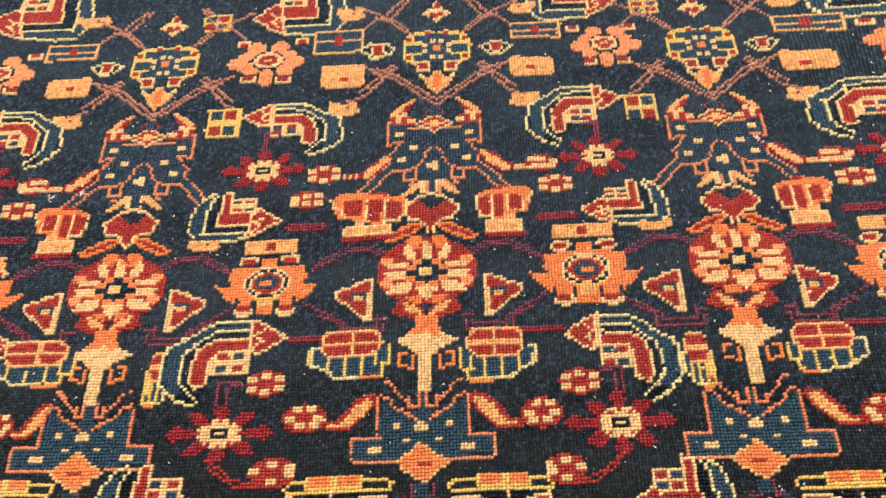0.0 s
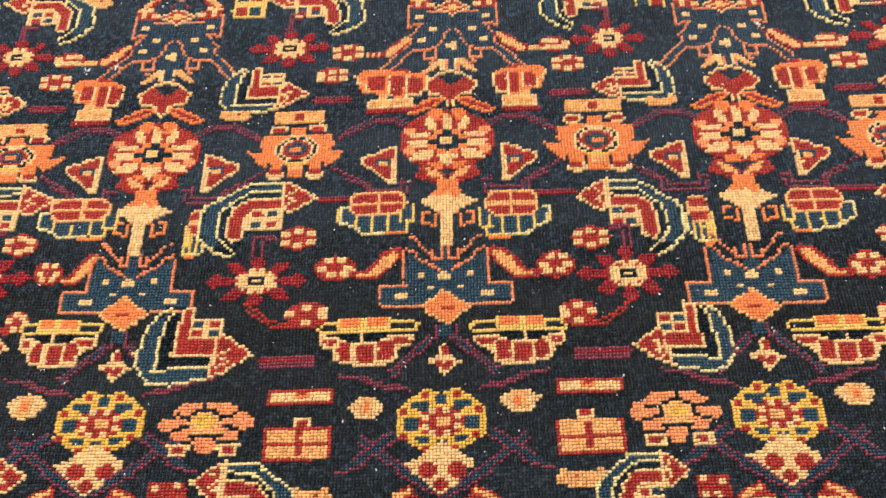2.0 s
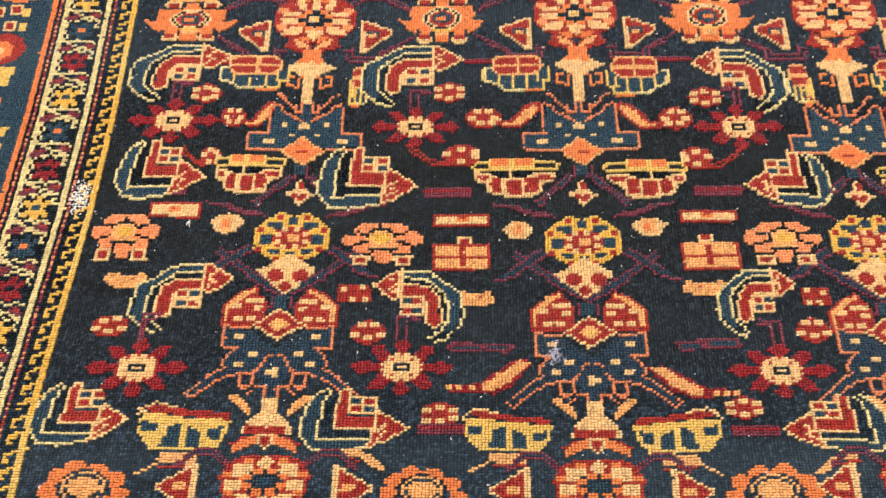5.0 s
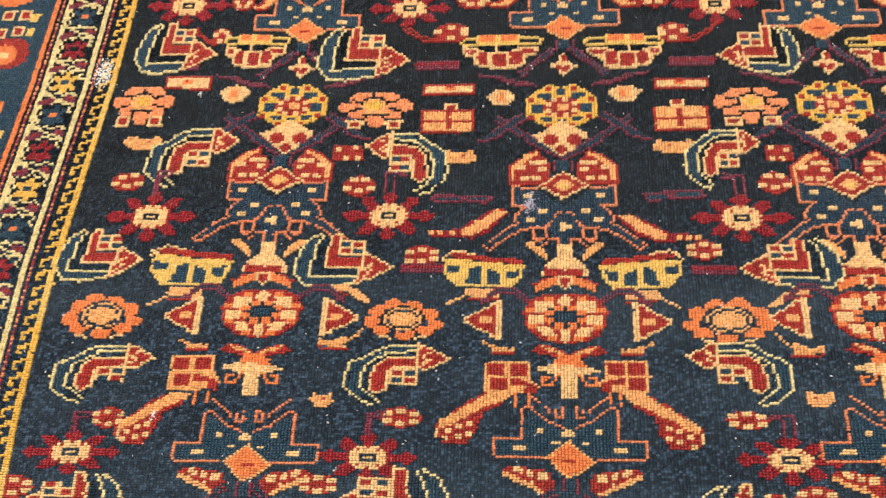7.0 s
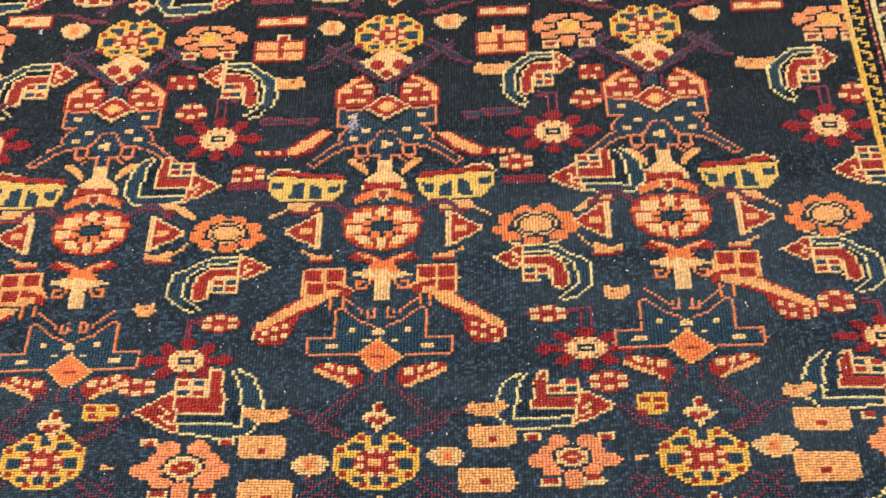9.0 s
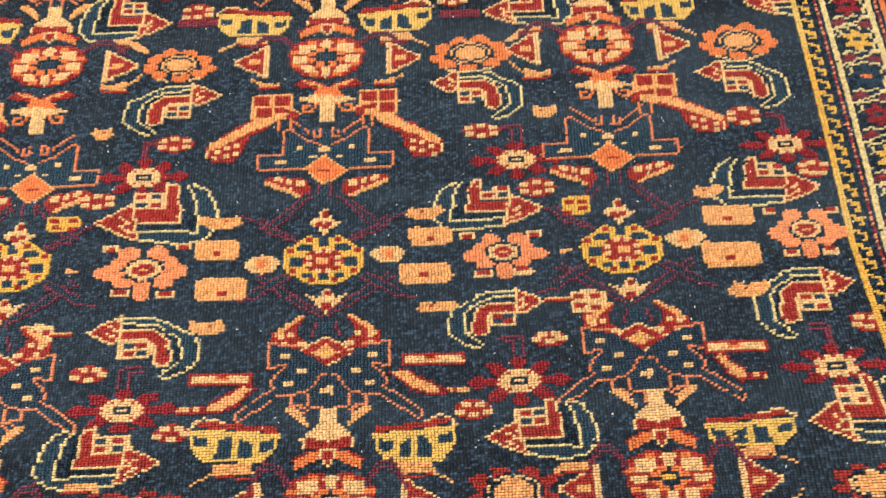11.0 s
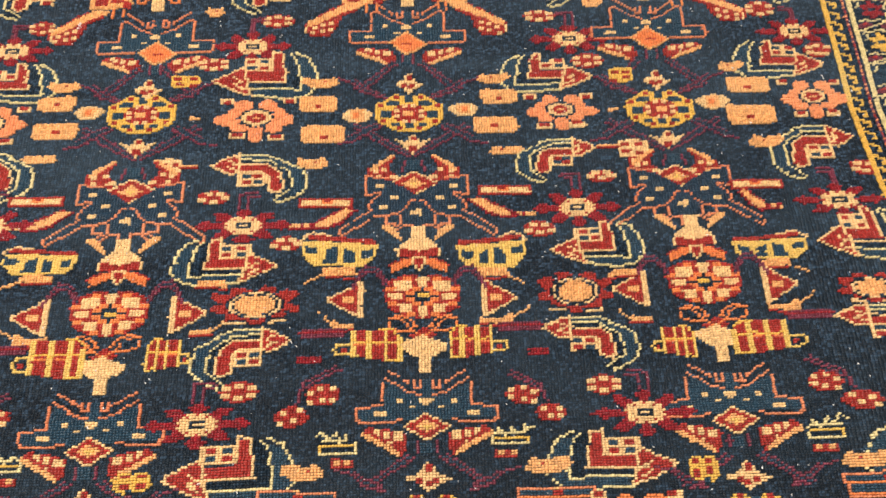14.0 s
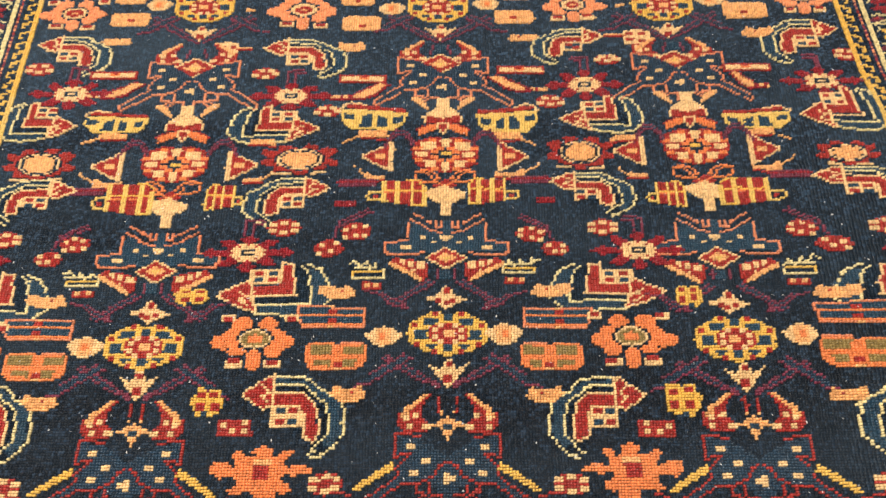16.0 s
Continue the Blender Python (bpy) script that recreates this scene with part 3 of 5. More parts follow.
def check_block(w):
    w.fill(GOLD, (-5, 2.5), (-0.5, 3.5), (5.5, 3.5), (5, -2.5), (0.5, -3.5), (-4.5, -3.5))
    w.block(RED, -2.5, 1, 3, 2)
    w.block(RED, 2.5, 1.5, 3, 2)
    w.block(RED, -3, -2.5, 3, 2)
    w.block(RED, 2, -1.5, 3, 2)


def lone_square(w):
    w.fill(CREAM, (-4.5, 3.2), (0.5, 4), (6.5, 3.4), (6.5, -3.4), (-4.5, -3))
    w.dots(RED, (-2.2, 1.6), (3.2, 1.6), (-2.2, -1.4), (3.2, -1.6), wide=3)
    w.line(PEACH, (-12.5, 1.5), (-4.5, 1.5))
    w.line(RED, (-12.5, 0.4), (-4.5, 0.4))


def book(w):
    w.fill(PEACH, (-6, 5), (7, 5), (7, -5), (-1, -5.5), (-6.5, -4))
    w.block(RED, -3, 2.5, 5, 5)
    w.block(RED, -3, -1.5, 5, 3)
    w.block(RED, 3.5, 2.5, 5, 5)
    w.block(RED, 3, -2, 5, 5)
    w.line(PEACH, (-6, -0.5), (6.5, 0))
    w.fill(RED, (-7.5, -2.5), (-5, -1.5), (-4.5, -4.5), (-7.5, -5))
    w.line(PEACH, (-8, -3), (-7, -1.5))
    w.line(ORANGE, (-5.5, -5.5), (-5.5, -8.5))
    w.line(ORANGE, (-2, -5.5), (-2, -9))


def square_bud(w):
    w.fill(RED, (-1.6, -3.6), (6.8, -3.8), (6.6, -9), (-1.8, -9))
    w.dots(CREAM, (0.6, -4.8), (4.6, -4.8), (0.4, -7.6), (4.8, -7.6))


def long_arm(w):
    w.fill(RED, (-11.5, 5.5), (-4.5, 2), (-3, -3), (0, -7), (6, -7.4), (10, -4.5), (10, -1.5), (5, 2.2), (-5, 8.6))
    w.fill(PEACH, (-12.5, 9), (-7, 9), (2.5, 3), (9, -0.8), (9, -2.4), (7, -2.6), (1.5, 0.4), (-5.5, 4), (-12, 6.8))
    w.dots(CREAM, (-0.8, -1.4), (2.8, -2), (-0.8, -4.2), (2.6, -5), (6, -3.6), (6.4, -6))
    w.line(CREAM, (8.6, -3), (8.6, -5.4))


def wedge(w):
    w.fill(RED, (-7.5, 2), (-4, 3), (6.5, 4.5), (8.5, 3), (7.5, 1), (-1, -3.5), (-5.5, -5.5), (-8, -3))
    w.fill(PEACH, (8.5, 3), (8.5, 1), (-1, -3.5), (-5.5, -6), (-5.5, -4.5), (-1, -1.5), (5.5, 1.5))
    w.fill(CREAM, (-6, 2.5), (-3, 2.5), (-3, 0), (-6, -0.5))
    w.fill(CREAM, (-2, 2.5), (1, 3), (1, 1), (-2, 0.5))
    w.fill(CREAM, (2, 3.5), (4.5, 4), (4.5, 2), (1.5, 1.5))
    w.fill(CREAM, (-2, 0), (0, 0), (-0.5, -1), (-2, -1))


def urn(w):
    w.fill(RED, (-4.5, 3.5), (0.5, 6.5), (5, 3.5), (0.5, 1.5))
    w.fill(CREAM, (-7, 2), (-4.5, 2.5), (-1, 3.5), (0.5, 4), (2, 3), (5.5, 1.5), (8, 1.5), (8, -1), (4, -3), (2.5, -4), (2.5, -8.5), (-1.5, -8.5), (-2, -3.5), (-4.5, -2.5), (-7, -0.5))
    w.line(ORANGE, (-11, 9.5), (-8, 10.5), (-4.5, 9.5), (-2, 6.5), mirror=True)
    w.line(ORANGE, (-11.5, 8.5), (-10.5, 6.5), (-6, 5), (-2.5, 5.5), mirror=True)
    w.fill(NAVY, (-9.5, 8.5), (-6, 9), (-3, 6.5), (-6.5, 5.5), mirror=True)
    w.line(ORANGE, (-9, 10), (-4.5, 7), (-1.5, 3.5), mirror=True)


def leaf_bar(w):
    w.fill(PEACH, (-6, 2.5), (-4, 1), (2.5, 1.5), (5.5, 3), (6, -0.5), (5.5, -1), (-5.5, -0.5))
    w.line(PEACH, (5.5, 1), (11.5, 5))
    w.line(RED, (-5, -1), (6, -1.5))


def red_bud_flower(w):
    w.fill(RED, (-13, 3.5), (-9, 5), (-5.5, 3.5), (-6, 6), (-2.5, 6.5), (0.5, 4.5), (4.5, 6.5), (7.5, 5.5), (7, 3), (12.5, 4.5), (12.5, 2.5), (9, -0.5), (13, -1), (12.5, -3), (8.5, -3.5), (8, -6.5), (2.5, -6), (1, -8), (-2, -8), (-3.5, -5.5), (-8, -5), (-8, -3), (-12.5, -3.5), (-13, -1.5), (-9.5, 0))
    w.disc(NAVY, 0, -0.5, 8, 5)
    w.disc(CREAM, 0, -0.5, 7.5, 4.5)
    w.disc(NAVY, 0, -0.5, 6.5, 4)
    w.disc(PEACH, 0, -0.5, 5.5, 3.5)
    w.block(PEACH, 0, -0.5, 6, 5)
    w.line(CREAM, (-9, -6.5), (-4, -7))
    w.line(CREAM, (3, -7.5), (8.5, -7))


def two_tone_pillow(w):
    w.fill(ORANGE, (-10.6, 3), (-9.4, 4.8), (-2, 4.6), (-0.6, 3.6), (1, 4.6), (9.6, 4.8), (11, 3), (10, -3), (7.4, -5), (-7, -5), (-10, -3))
    w.line(RUST, (-9.4, 4.8), (-2, 4.8))
    w.fill(OLIVE, (-9.4, 3.6), (-2.2, 3.4), (-2.2, 0.6), (-9.2, 0.4))
    w.fill(OLIVE, (1.4, 3.6), (9, 3.6), (9, 0.6), (1.2, 0.6))
    w.fill(OLIVE, (-7.6, -1.2), (-3, -1.2), (-3, -3.6), (-6.6, -3.6))
    w.fill(OLIVE, (1.8, -1.2), (8, -1.2), (6.6, -3.4), (1.8, -3.6))
    w.dots(RED, (-0.6, -3), wide=3)
    w.block(PEACH, -0.6, -4.6, 3, 1)


def striped_bar(w):
    w.shape(BLUE, RUST, (-12, 3.2), (10.6, 3.6), (11.4, 0.4), (9, -3), (-11.6, -3))
    w.line(ORANGE, (-11.5, 0.8), (-2, 0.6), (11, 0.6))
    w.line(ORANGE, (-11, -2.2), (8.6, -2.2))
    w.dots(RED, (-0.5, 2), (-0.5, -1), wide=3)
    w.dots(PEACH, (-0.5, 3.4), (-0.5, -3), wide=2, long=1)


def arm_bud(w):
    w.line(MAROON, (-8, 9), (1, 4.5), (2.5, -1))
    w.line(MAROON, (-9, 8), (-3, 5), (1, 2.5))
    w.disc(RED, -5, 1.2, 4.8, 2.9)
    w.disc(RED, 3.8, -4.6, 4.6, 2.6)
    w.dots(CREAM, (-8, 2.8), (-4.6, 3.2), (-1.6, 1.8), (-8.2, 0), (-4.8, -0.6), (-1.8, -0.8))
    w.dots(CREAM, (1, -3.2), (3.4, -5.6), (6.4, -3.6), (6.8, -6))


def cup(w):
    w.fill(NAVY, (-5, 1), (1.5, 3), (8.5, 3), (6, -2.5), (-4.5, -3))
    w.line(PALE, (-5, 0.2), (-2.5, 2), (-0.5, 0.2), (1.5, 2.4), (3.5, 0.4), (5.5, 3), (8, 2))
    w.line(PALE, (-2.5, 0.4), (1.5, 0.4), (5.5, 0.8))
    w.line(GOLD, (-5, -1), (6, -0.8), (6, -2.4))
    w.line(PALE, (-5, -1), (-5, -2.6), (6, -2.6))
    w.fill(RED, (-4.4, -4.2), (3, -4), (3, -6.6), (-4.6, -6.6))
    w.dots(PEACH, (-2.6, -5.2), (1, -5))


def check_flower(w):
    w.fill(GOLD, (-5, 4.6), (-1, 5), (0, 4), (1, 5.4), (4.2, 5.2), (4.4, 2.6), (6.4, 1.6), (5.4, -3), (3, -5.6), (-3, -5), (-5.6, -3.4), (-6, 0.6))
    w.dots(RED, (-2.8, 2.6), (2.2, 3), wide=3)
    w.dots(RED, (-3, -1.8), (2.2, -1.6), wide=3, long=3)
    w.block(BLUE, 1, -4.8, 2, 2)


def big_orange_flower(w):
    w.fill(ORANGE, (-9, 6.5), (-5.5, 6.5), (-4, 4.5), (-2, 5), (-3, 7), (0.5, 8.5), (4, 7), (2.5, 5), (6, 5), (8, 6.5), (10.5, 6), (9, 3), (8.5, 1), (11.5, 3), (16, 3), (17, 0.5), (14, -2), (9, -1), (8, -3.5), (11, -5.5), (8.5, -7), (5, -5.5), (2.5, -6.5), (3, -8.5), (-4, -8.5), (-4, -5), (-6, -6.5), (-9, -5.5), (-8, -3.5), (-5.5, -2.5), (-6, -0.5), (-9, -1), (-15.5, -0.5), (-14.5, 1.5), (-10, 2.5), (-7, 1.5), (-6, 3.5))
    w.block(PEACH, 0.5, 3, 6, 2)
    w.block(RED, 0.5, 0, 5, 5)


def leaf_stick(w):
    w.fill(GOLD, (-2, 6.5), (0, 7.5), (1, 5.5), (-9, -0.5), (-12.5, -2), (-11.5, 0.5))
    w.line(RED, (-12.5, -2.5), (-17.5, -2))


def lily(w):
    w.fill(PEACH, (0, 3), (2, 2), (6, 0), (2.5, -1), (0, -5), (-2, -1), (-6, -0.5), (-2, 2))
    w.block(BLUE, 0, -0.5, 3, 2)
    w.block(PEACH, -2, 4.5, 1, 2, mirror=True)
    w.line(RED, (-2.5, 9.5), (-2.5, 5), mirror=True)


def red_square(w):
    w.fill(RED, (-7, 3), (5, 3), (5, -2), (-7.5, -2))
    w.dots(CREAM, (-4.6, 2.2), (2.4, 1.6), (-4.8, -0.8), (-0.8, -0.8))


def heart_neck(w):
    w.fill(PEACH, (-10.5, 5.5), (-4, 11.5), (-2, 11), (-5.5, 7), (-8.5, 5), mirror=True)
    w.fill(CREAM, (-3, 11.5), (-1.5, 11.5), (-1.5, 6), (-3, 6.5), mirror=True)
    w.fill(RED, (-9, 1), (-4.5, 3.5), (0, -0.5), (5, 3), (9, 0), (7, -3.5), (3, -5), (-0.5, -8.5), (-3, -4.5), (-7, -3.5))
    w.line(CREAM, (-9, 0.5), (-4, 4.5), (0, 6), mirror=True)
    w.line(CREAM, (-9, 0), (-7, -3.5), (-3, -4.5), (-0.5, -8.5), mirror=True)
    w.fill(ORANGE, (-16, -11.5), (-6, -5), (-2, -5.5), (-4, -8.5), (-11.5, -12.5), mirror=True)
    w.fill(RED, (-14, -11), (-6, -6.5), (-3, -6.5), (-6, -8.5), (-11.5, -11), mirror=True)


def drum_crab(w):
    w.fill(ORANGE, (-11, 7), (-9, 8), (-4.5, 9), (2, 10), (6.5, 9.6), (8.6, 7), (8, 4), (6.5, 0), (2.4, -1.2), (1.6, -4.4), (-2, -4.4), (-3.4, -3.6), (-9, -2.4), (-10.8, 0.6))
    w.fill(ORANGE, (-5, 8.4), (-1, 9.8), (5, 10.2), (8, 7.2), (7.6, 4.6), (5.6, 7.4), (0.6, 7.8), (-2, 7.2))
    w.fill(RED, (-6, 9.8), (-0.6, 10.6), (-0.6, 9), (-5.6, 8.4))
    w.fill(RED, (-9.8, 5.8), (-6.2, 6.6), (-6, -1.6), (-9, -1.6), (-9.8, 0.4))
    w.fill(RED, (-4.8, 6.6), (-1.2, 6.6), (-1.2, -2.6), (-4.6, -2.8))
    w.fill(RED, (0.6, 6.6), (4.8, 7), (5.4, 3), (4.4, 0.4), (0.8, 0.2))
    w.line(CREAM, (-10.8, 6.6), (-10.6, 0.6), (-9.2, -2.2), (-6, -2.4))
    w.line(CREAM, (-5.4, 6.6), (-5.4, -3))
    w.line(CREAM, (-0.4, 6.6), (-0.4, -2.6))
    w.line(CREAM, (8.4, 7), (7.8, 4.4), (5.8, 3), (5, 0))
    w.fill(PEACH, (-1.6, -2), (2.4, -1.4), (2, -4.6), (-1.6, -4.6))
    w.block(BLUE, -1.4, -3.6, 2, 1)
    w.shape(PEACH, CREAM, (-7.4, -4.6), (4.2, -4.6), (4.6, -7.8), (-7.4, -7.8))
    w.line(RED, (-7, -8.8), (5, -8.8))
    w.line(CRIMSON, (-6, -9.8), (5, -9.8))


def check_patch(w):
    w.fill(YELLOW, (-5.8, 5.8), (5.8, 5.8), (5.4, -6), (-6, -5.8))
    w.dots(RED, (-2.8, 2.8), (2.6, -3), wide=4, long=4)
    w.dots(BLUE, (2.8, 2.8), (-2.8, -3), wide=4, long=4)


def striped_flag(w):
    w.fill(BLUE, (-9.5, 5), (9, 5.5), (9, -4.5), (-9, -4.5))
    w.line(PEACH, (-9.5, 5), (9, 5.5), (9, -4), (-9, -4.5), (-9.5, 5))
    w.line(PEACH, (-9, 0.5), (8.5, 0.5))
    w.block(RED, -0.5, 0.5, 3, 5)


def blue_bar(w):
    w.fill(MAROON, (-10.5, 1), (-6.5, 1.5), (10, 2.5), (9.5, -1.5), (-1, -1), (-8.5, -2.5))
    w.fill(BLUE, (-8, 0.5), (-2, 0.5), (-2, -1), (-8.5, -1))
    w.fill(BLUE, (0.5, 1), (8.5, 1), (8.5, -0.5), (1, -0.5))


def round_bud(w):
    w.disc(RED, 0, -0.4, 4.9, 3.6)
    w.dots(CREAM, (-2, 1.8), (2.2, 1.7), (-3.6, -1), (0.3, -2.4), (3.8, -1.2), wide=3)


def petal_rosette(w):
    w.fill(RED, (-14, 2.4), (-11.5, 6.5), (-6, 8.4), (0, 8), (6, 8.4), (11.5, 6.5), (14, 2.4), (12.4, -4), (7, -7.4), (0, -8.4), (-7, -7.4), (-12.4, -4))
    w.dots(ORANGE, (-5.2, 7), (-12, 3), (-11, -3), (-4, -6.8), wide=3, mirror=True)
    w.fill(CREAM, (-10.4, 6), (-4, 6), (-3.6, 3.4), (-6, 1.8), (-10, 2.4), mirror=True)
    w.fill(CREAM, (-12.2, 1.2), (-6.8, 1.2), (-6.8, -1.6), (-11.6, -1.6), mirror=True)
    w.fill(CREAM, (-9, -2.6), (-4.4, -2.8), (-3, -5.6), (-8, -6), mirror=True)
    w.fill(CREAM, (-2.2, 6.8), (0, 8), (2.2, 6.8), (2, 3.8), (-2, 3.8))
    w.fill(CREAM, (-2, -3.8), (2, -3.8), (1.6, -7), (0, -8.2), (-1.6, -7))
    w.disc(NAVY, 0, 0, 5.4, 3.4)
    w.dots(ORANGE, (-1.8, 3), (-4.4, 1.4), (-4.4, -1.4), (-1.8, -3), wide=3, mirror=True)
    w.block(NAVY, 0, 0, 5, 3)
    w.block(GOLD, 0, 0, 4, 2)


def hook_leaf(w):
    w.fill(PEACH, (-7.5, -3.5), (-4, -0.5), (0.5, 2.5), (6, 2.5), (5.5, 0.5), (0.5, 0), (-4, -3))
    w.line(RED, (6, 0), (1, -0.5))


def red_dash(w):
    w.fill(CRIMSON, (-3.5, 1.5), (4, 1.5), (4, -1), (-3.5, -1))


def short_bar(w):
    w.fill(PEACH, (-5, 0), (-2.5, 1.5), (4.5, 1), (4.5, -1), (-2.5, -1), (-5.5, -2))
    w.line(RED, (-4.5, -2), (4.5, -1.5))


def vase_lines(w, yarn, ground):
    w.fill(ground, (0, 3.5), (9, 9), (17.5, 10.5), (17.5, 4), (13, 4), (17, 0), (16.2, -2.2), (25, -9), (24, -10.5), (15, -4.5), (7.5, -3.8), (3.5, -6.5), (2.2, -11), (0, -11), mirror=True)
    w.line(yarn, (9.5, 10), (17.6, 10.6), (17.6, 3.8), (12.4, 4.2), (16.9, 0), (16.2, -2.2), (21.5, -5.6), (27.2, -9.8), (25.4, -11.2), (20, -7.8), (15.2, -4.6), (7.6, -3.8), (4.8, -2.4), (3, 0.6), (1.3, 1.8), mirror=True)
    w.line(yarn, (6.4, -4), (6.4, -7), (9, -8.8), mirror=True)
    w.line(yarn, (10.6, -4), (10.6, -7.4), (8, -7.4), mirror=True)
    w.line(yarn, (2.3, -11), (2.3, -7.8), (4.8, -8), (7.6, -10), mirror=True)
    w.dots(CREAM, (12.6, 7), (7.6, 2.2), (11.6, -1.4), wide=3, mirror=True)
    w.block(CREAM, 0, -3.4, 4, 2)
    w.block(CREAM, 0, -3.4, 2, 4)


def vase(w):
    vase_lines(w, RUST, DUSK)


def night_vase(w):
    vase_lines(w, RED, DUSK)


def upper_stem(w):
    twin_stem(w, ((-7.5, 5.5), (-1, -0.5), (5.5, -7)), ((-5.5, 6.5), (0.5, 0.5), (7.5, -5.5)))


def upper_cross_stem(w):
    twin_stem(w, ((-9, -4.5), (-1, -2), (4, 2.5), (9.5, 4.5)), ((-8, -3), (-2, -0.5), (3, 3.5)))


def lower_stem(w):
    twin_stem(w, ((-9.5, -7), (-2, -3), (4.5, 1.5), (10.5, 5.5)), ((-9.5, -5.5), (-2.5, -1), (4, 3.5), (9.5, 7)))


def lower_cross_stem(w):
    twin_stem(w, ((-7.5, 3), (-2, -0.5), (3, -3.5), (8.5, -4.5)), ((-5.5, 4), (-0.5, 1.5), (4, -1.5)))


def far_upper_stem(w):
    w.line(TAN, (-10, 7), (-2, -4.5), (5, 0.5), (11, 3.5))
    w.line(TAN, (-8, 7.5), (-0.5, -2))
    w.line(TAN, (-11, -13.5), (-2.5, -5.5), (2.5, -3.5), (9, -10.5))
    w.line(TAN, (-9.5, -11.5), (-3.5, -4.5))


def far_lower_stem(w):
    w.line(TAN, (-13, -9.5), (-5.5, -3.5), (3, 4), (7, 5.5), (14, 10.5))
    w.line(TAN, (-13, -7), (-6, -1.5), (2, 5.5), (9, 9))
    w.line(TAN, (2, 9), (6, 5.5), (12, -3.5), (19, -6.5))
    w.line(TAN, (3, 10.5), (9, 4.5), (15, -2.5))


def orange_flower(w):
    w.disc(CORAL, -4, 6.5, 3, 2.5)
    w.disc(CORAL, 5, 6.5, 3.5, 2.5)
    w.disc(CORAL, -9, 0, 4.5, 2.5)
    w.disc(CORAL, 10.5, 0, 4.5, 2.5)
    w.disc(CORAL, 7.5, 3.5, 2.5, 1.5)
    w.disc(CORAL, -7, 3.5, 3, 1.5)
    w.disc(CORAL, -6.5, -3.5, 3, 2)
    w.disc(CORAL, 6, -3.5, 3, 1.5)
    w.disc(CORAL, 0, -6.5, 2.5, 3.5)
    w.disc(NAVY, 0, 1, 5.8, 4)
    w.disc(CREAM, 0, 1, 5, 3.3)
    w.disc(RED, 0, 1, 3.3, 1.9)
    w.block(PEACH, 0, 1, 3, 1)
    w.block(CREAM, -12, 8.5, 5, 3)
    w.block(RED, -12, 8.8, 3, 2)
    w.block(CREAM, 10.5, 8.5, 5, 3)
    w.block(RED, 10.5, 8.8, 3, 2)
    w.block(CREAM, -7, -8, 6, 3)
    w.block(RED, -7, -7.4, 4, 2)
    w.block(CREAM, 6.5, -7.5, 6, 3)
    w.block(RED, 6.5, -6.9, 4, 2)


def blaze_flower(w):
    w.disc(ORANGE, -4, 6.5, 3, 2.5)
    w.disc(ORANGE, 5, 6.5, 3.5, 2.5)
    w.disc(ORANGE, -9, 0, 4.5, 2.5)
    w.disc(ORANGE, 10.5, 0, 4.5, 2.5)
    w.disc(ORANGE, 7.5, 3.5, 2.5, 1.5)
    w.disc(ORANGE, -7, 3.5, 3, 1.5)
    w.disc(ORANGE, -6.5, -3.5, 3, 2)
    w.disc(ORANGE, 6, -3.5, 3, 1.5)
    w.disc(ORANGE, 0, -6.5, 2.5, 3.5)
    w.disc(NAVY, 0, 1, 5.9, 4.1)
    w.disc(CREAM, 0, 1, 5.2, 3.4)
    w.disc(OLIVE, 0, 1, 4.1, 2.5)
    w.disc(ORANGE, 0, 1, 2.6, 1.4)
    w.block(CREAM, -12, 8.5, 5, 3)
    w.block(RED, -12, 8.8, 3, 2)
    w.block(CREAM, 10.5, 8.5, 5, 3)
    w.block(RED, 10.5, 8.8, 3, 2)
    w.block(CREAM, -7, -8, 6, 3)
    w.block(RED, -7, -7.4, 4, 2)
    w.block(CREAM, 6.5, -7.5, 6, 3)
    w.block(RED, 6.5, -6.9, 4, 2)


def sun_flower(w):
    w.disc(ORANGE, -3, 5, 3, 2)
    w.disc(ORANGE, 4, 5.5, 3, 2)
    w.disc(ORANGE, 9, 3, 3, 2)
    w.disc(ORANGE, -8.5, 2.5, 3, 2)
    w.disc(ORANGE, 11.5, -0.5, 2.5, 2)
    w.disc(ORANGE, -11, -1, 2.5, 1.5)
    w.disc(ORANGE, 7.5, -3.5, 3, 1.5)
    w.disc(ORANGE, -7.5, -3.5, 3, 1.5)
    w.disc(ORANGE, -0.5, -5, 3, 2)
    w.disc(NAVY, 0.5, 0.5, 7.5, 4.5)
    w.disc(PEACH, 0.5, 0.5, 6.5, 4)
    w.disc(NAVY, 0.5, 0.5, 5.6, 3.4)
    w.disc(PEACH, 0.5, 0.5, 4.8, 2.6)
    w.line(CREAM, (-8, -5.5), (-4, -6.5))
    w.line(CREAM, (4, -6.5), (8, -5.5))


def red_claw(w):
    w.fill(RED, (-5.5, 7), (-0.5, 3.5), (5.5, 0), (6, -3), (3, -6), (-4.5, -6.2), (-6, -3.5), (-2, -1), (-2.5, 2.5))
    w.fill(PEACH, (-5.5, 7), (-3.5, 7), (3.4, 1.8), (5, -1), (3.4, -1.6), (-0.5, 2.6))
    w.dots(CREAM, (-1, -0.4), (-3.4, -4), (2, -4.2), (2.4, -1.6), wide=2)
    w.block(CREAM, -4.2, -4, 2, 2)


def red_stem(w):
    w.fill(MAROON, (-6, 1), (7, 1), (7, -0.6), (-6, -0.6))
    w.line(CRIMSON, (-6, 0.2), (7, 0.2))


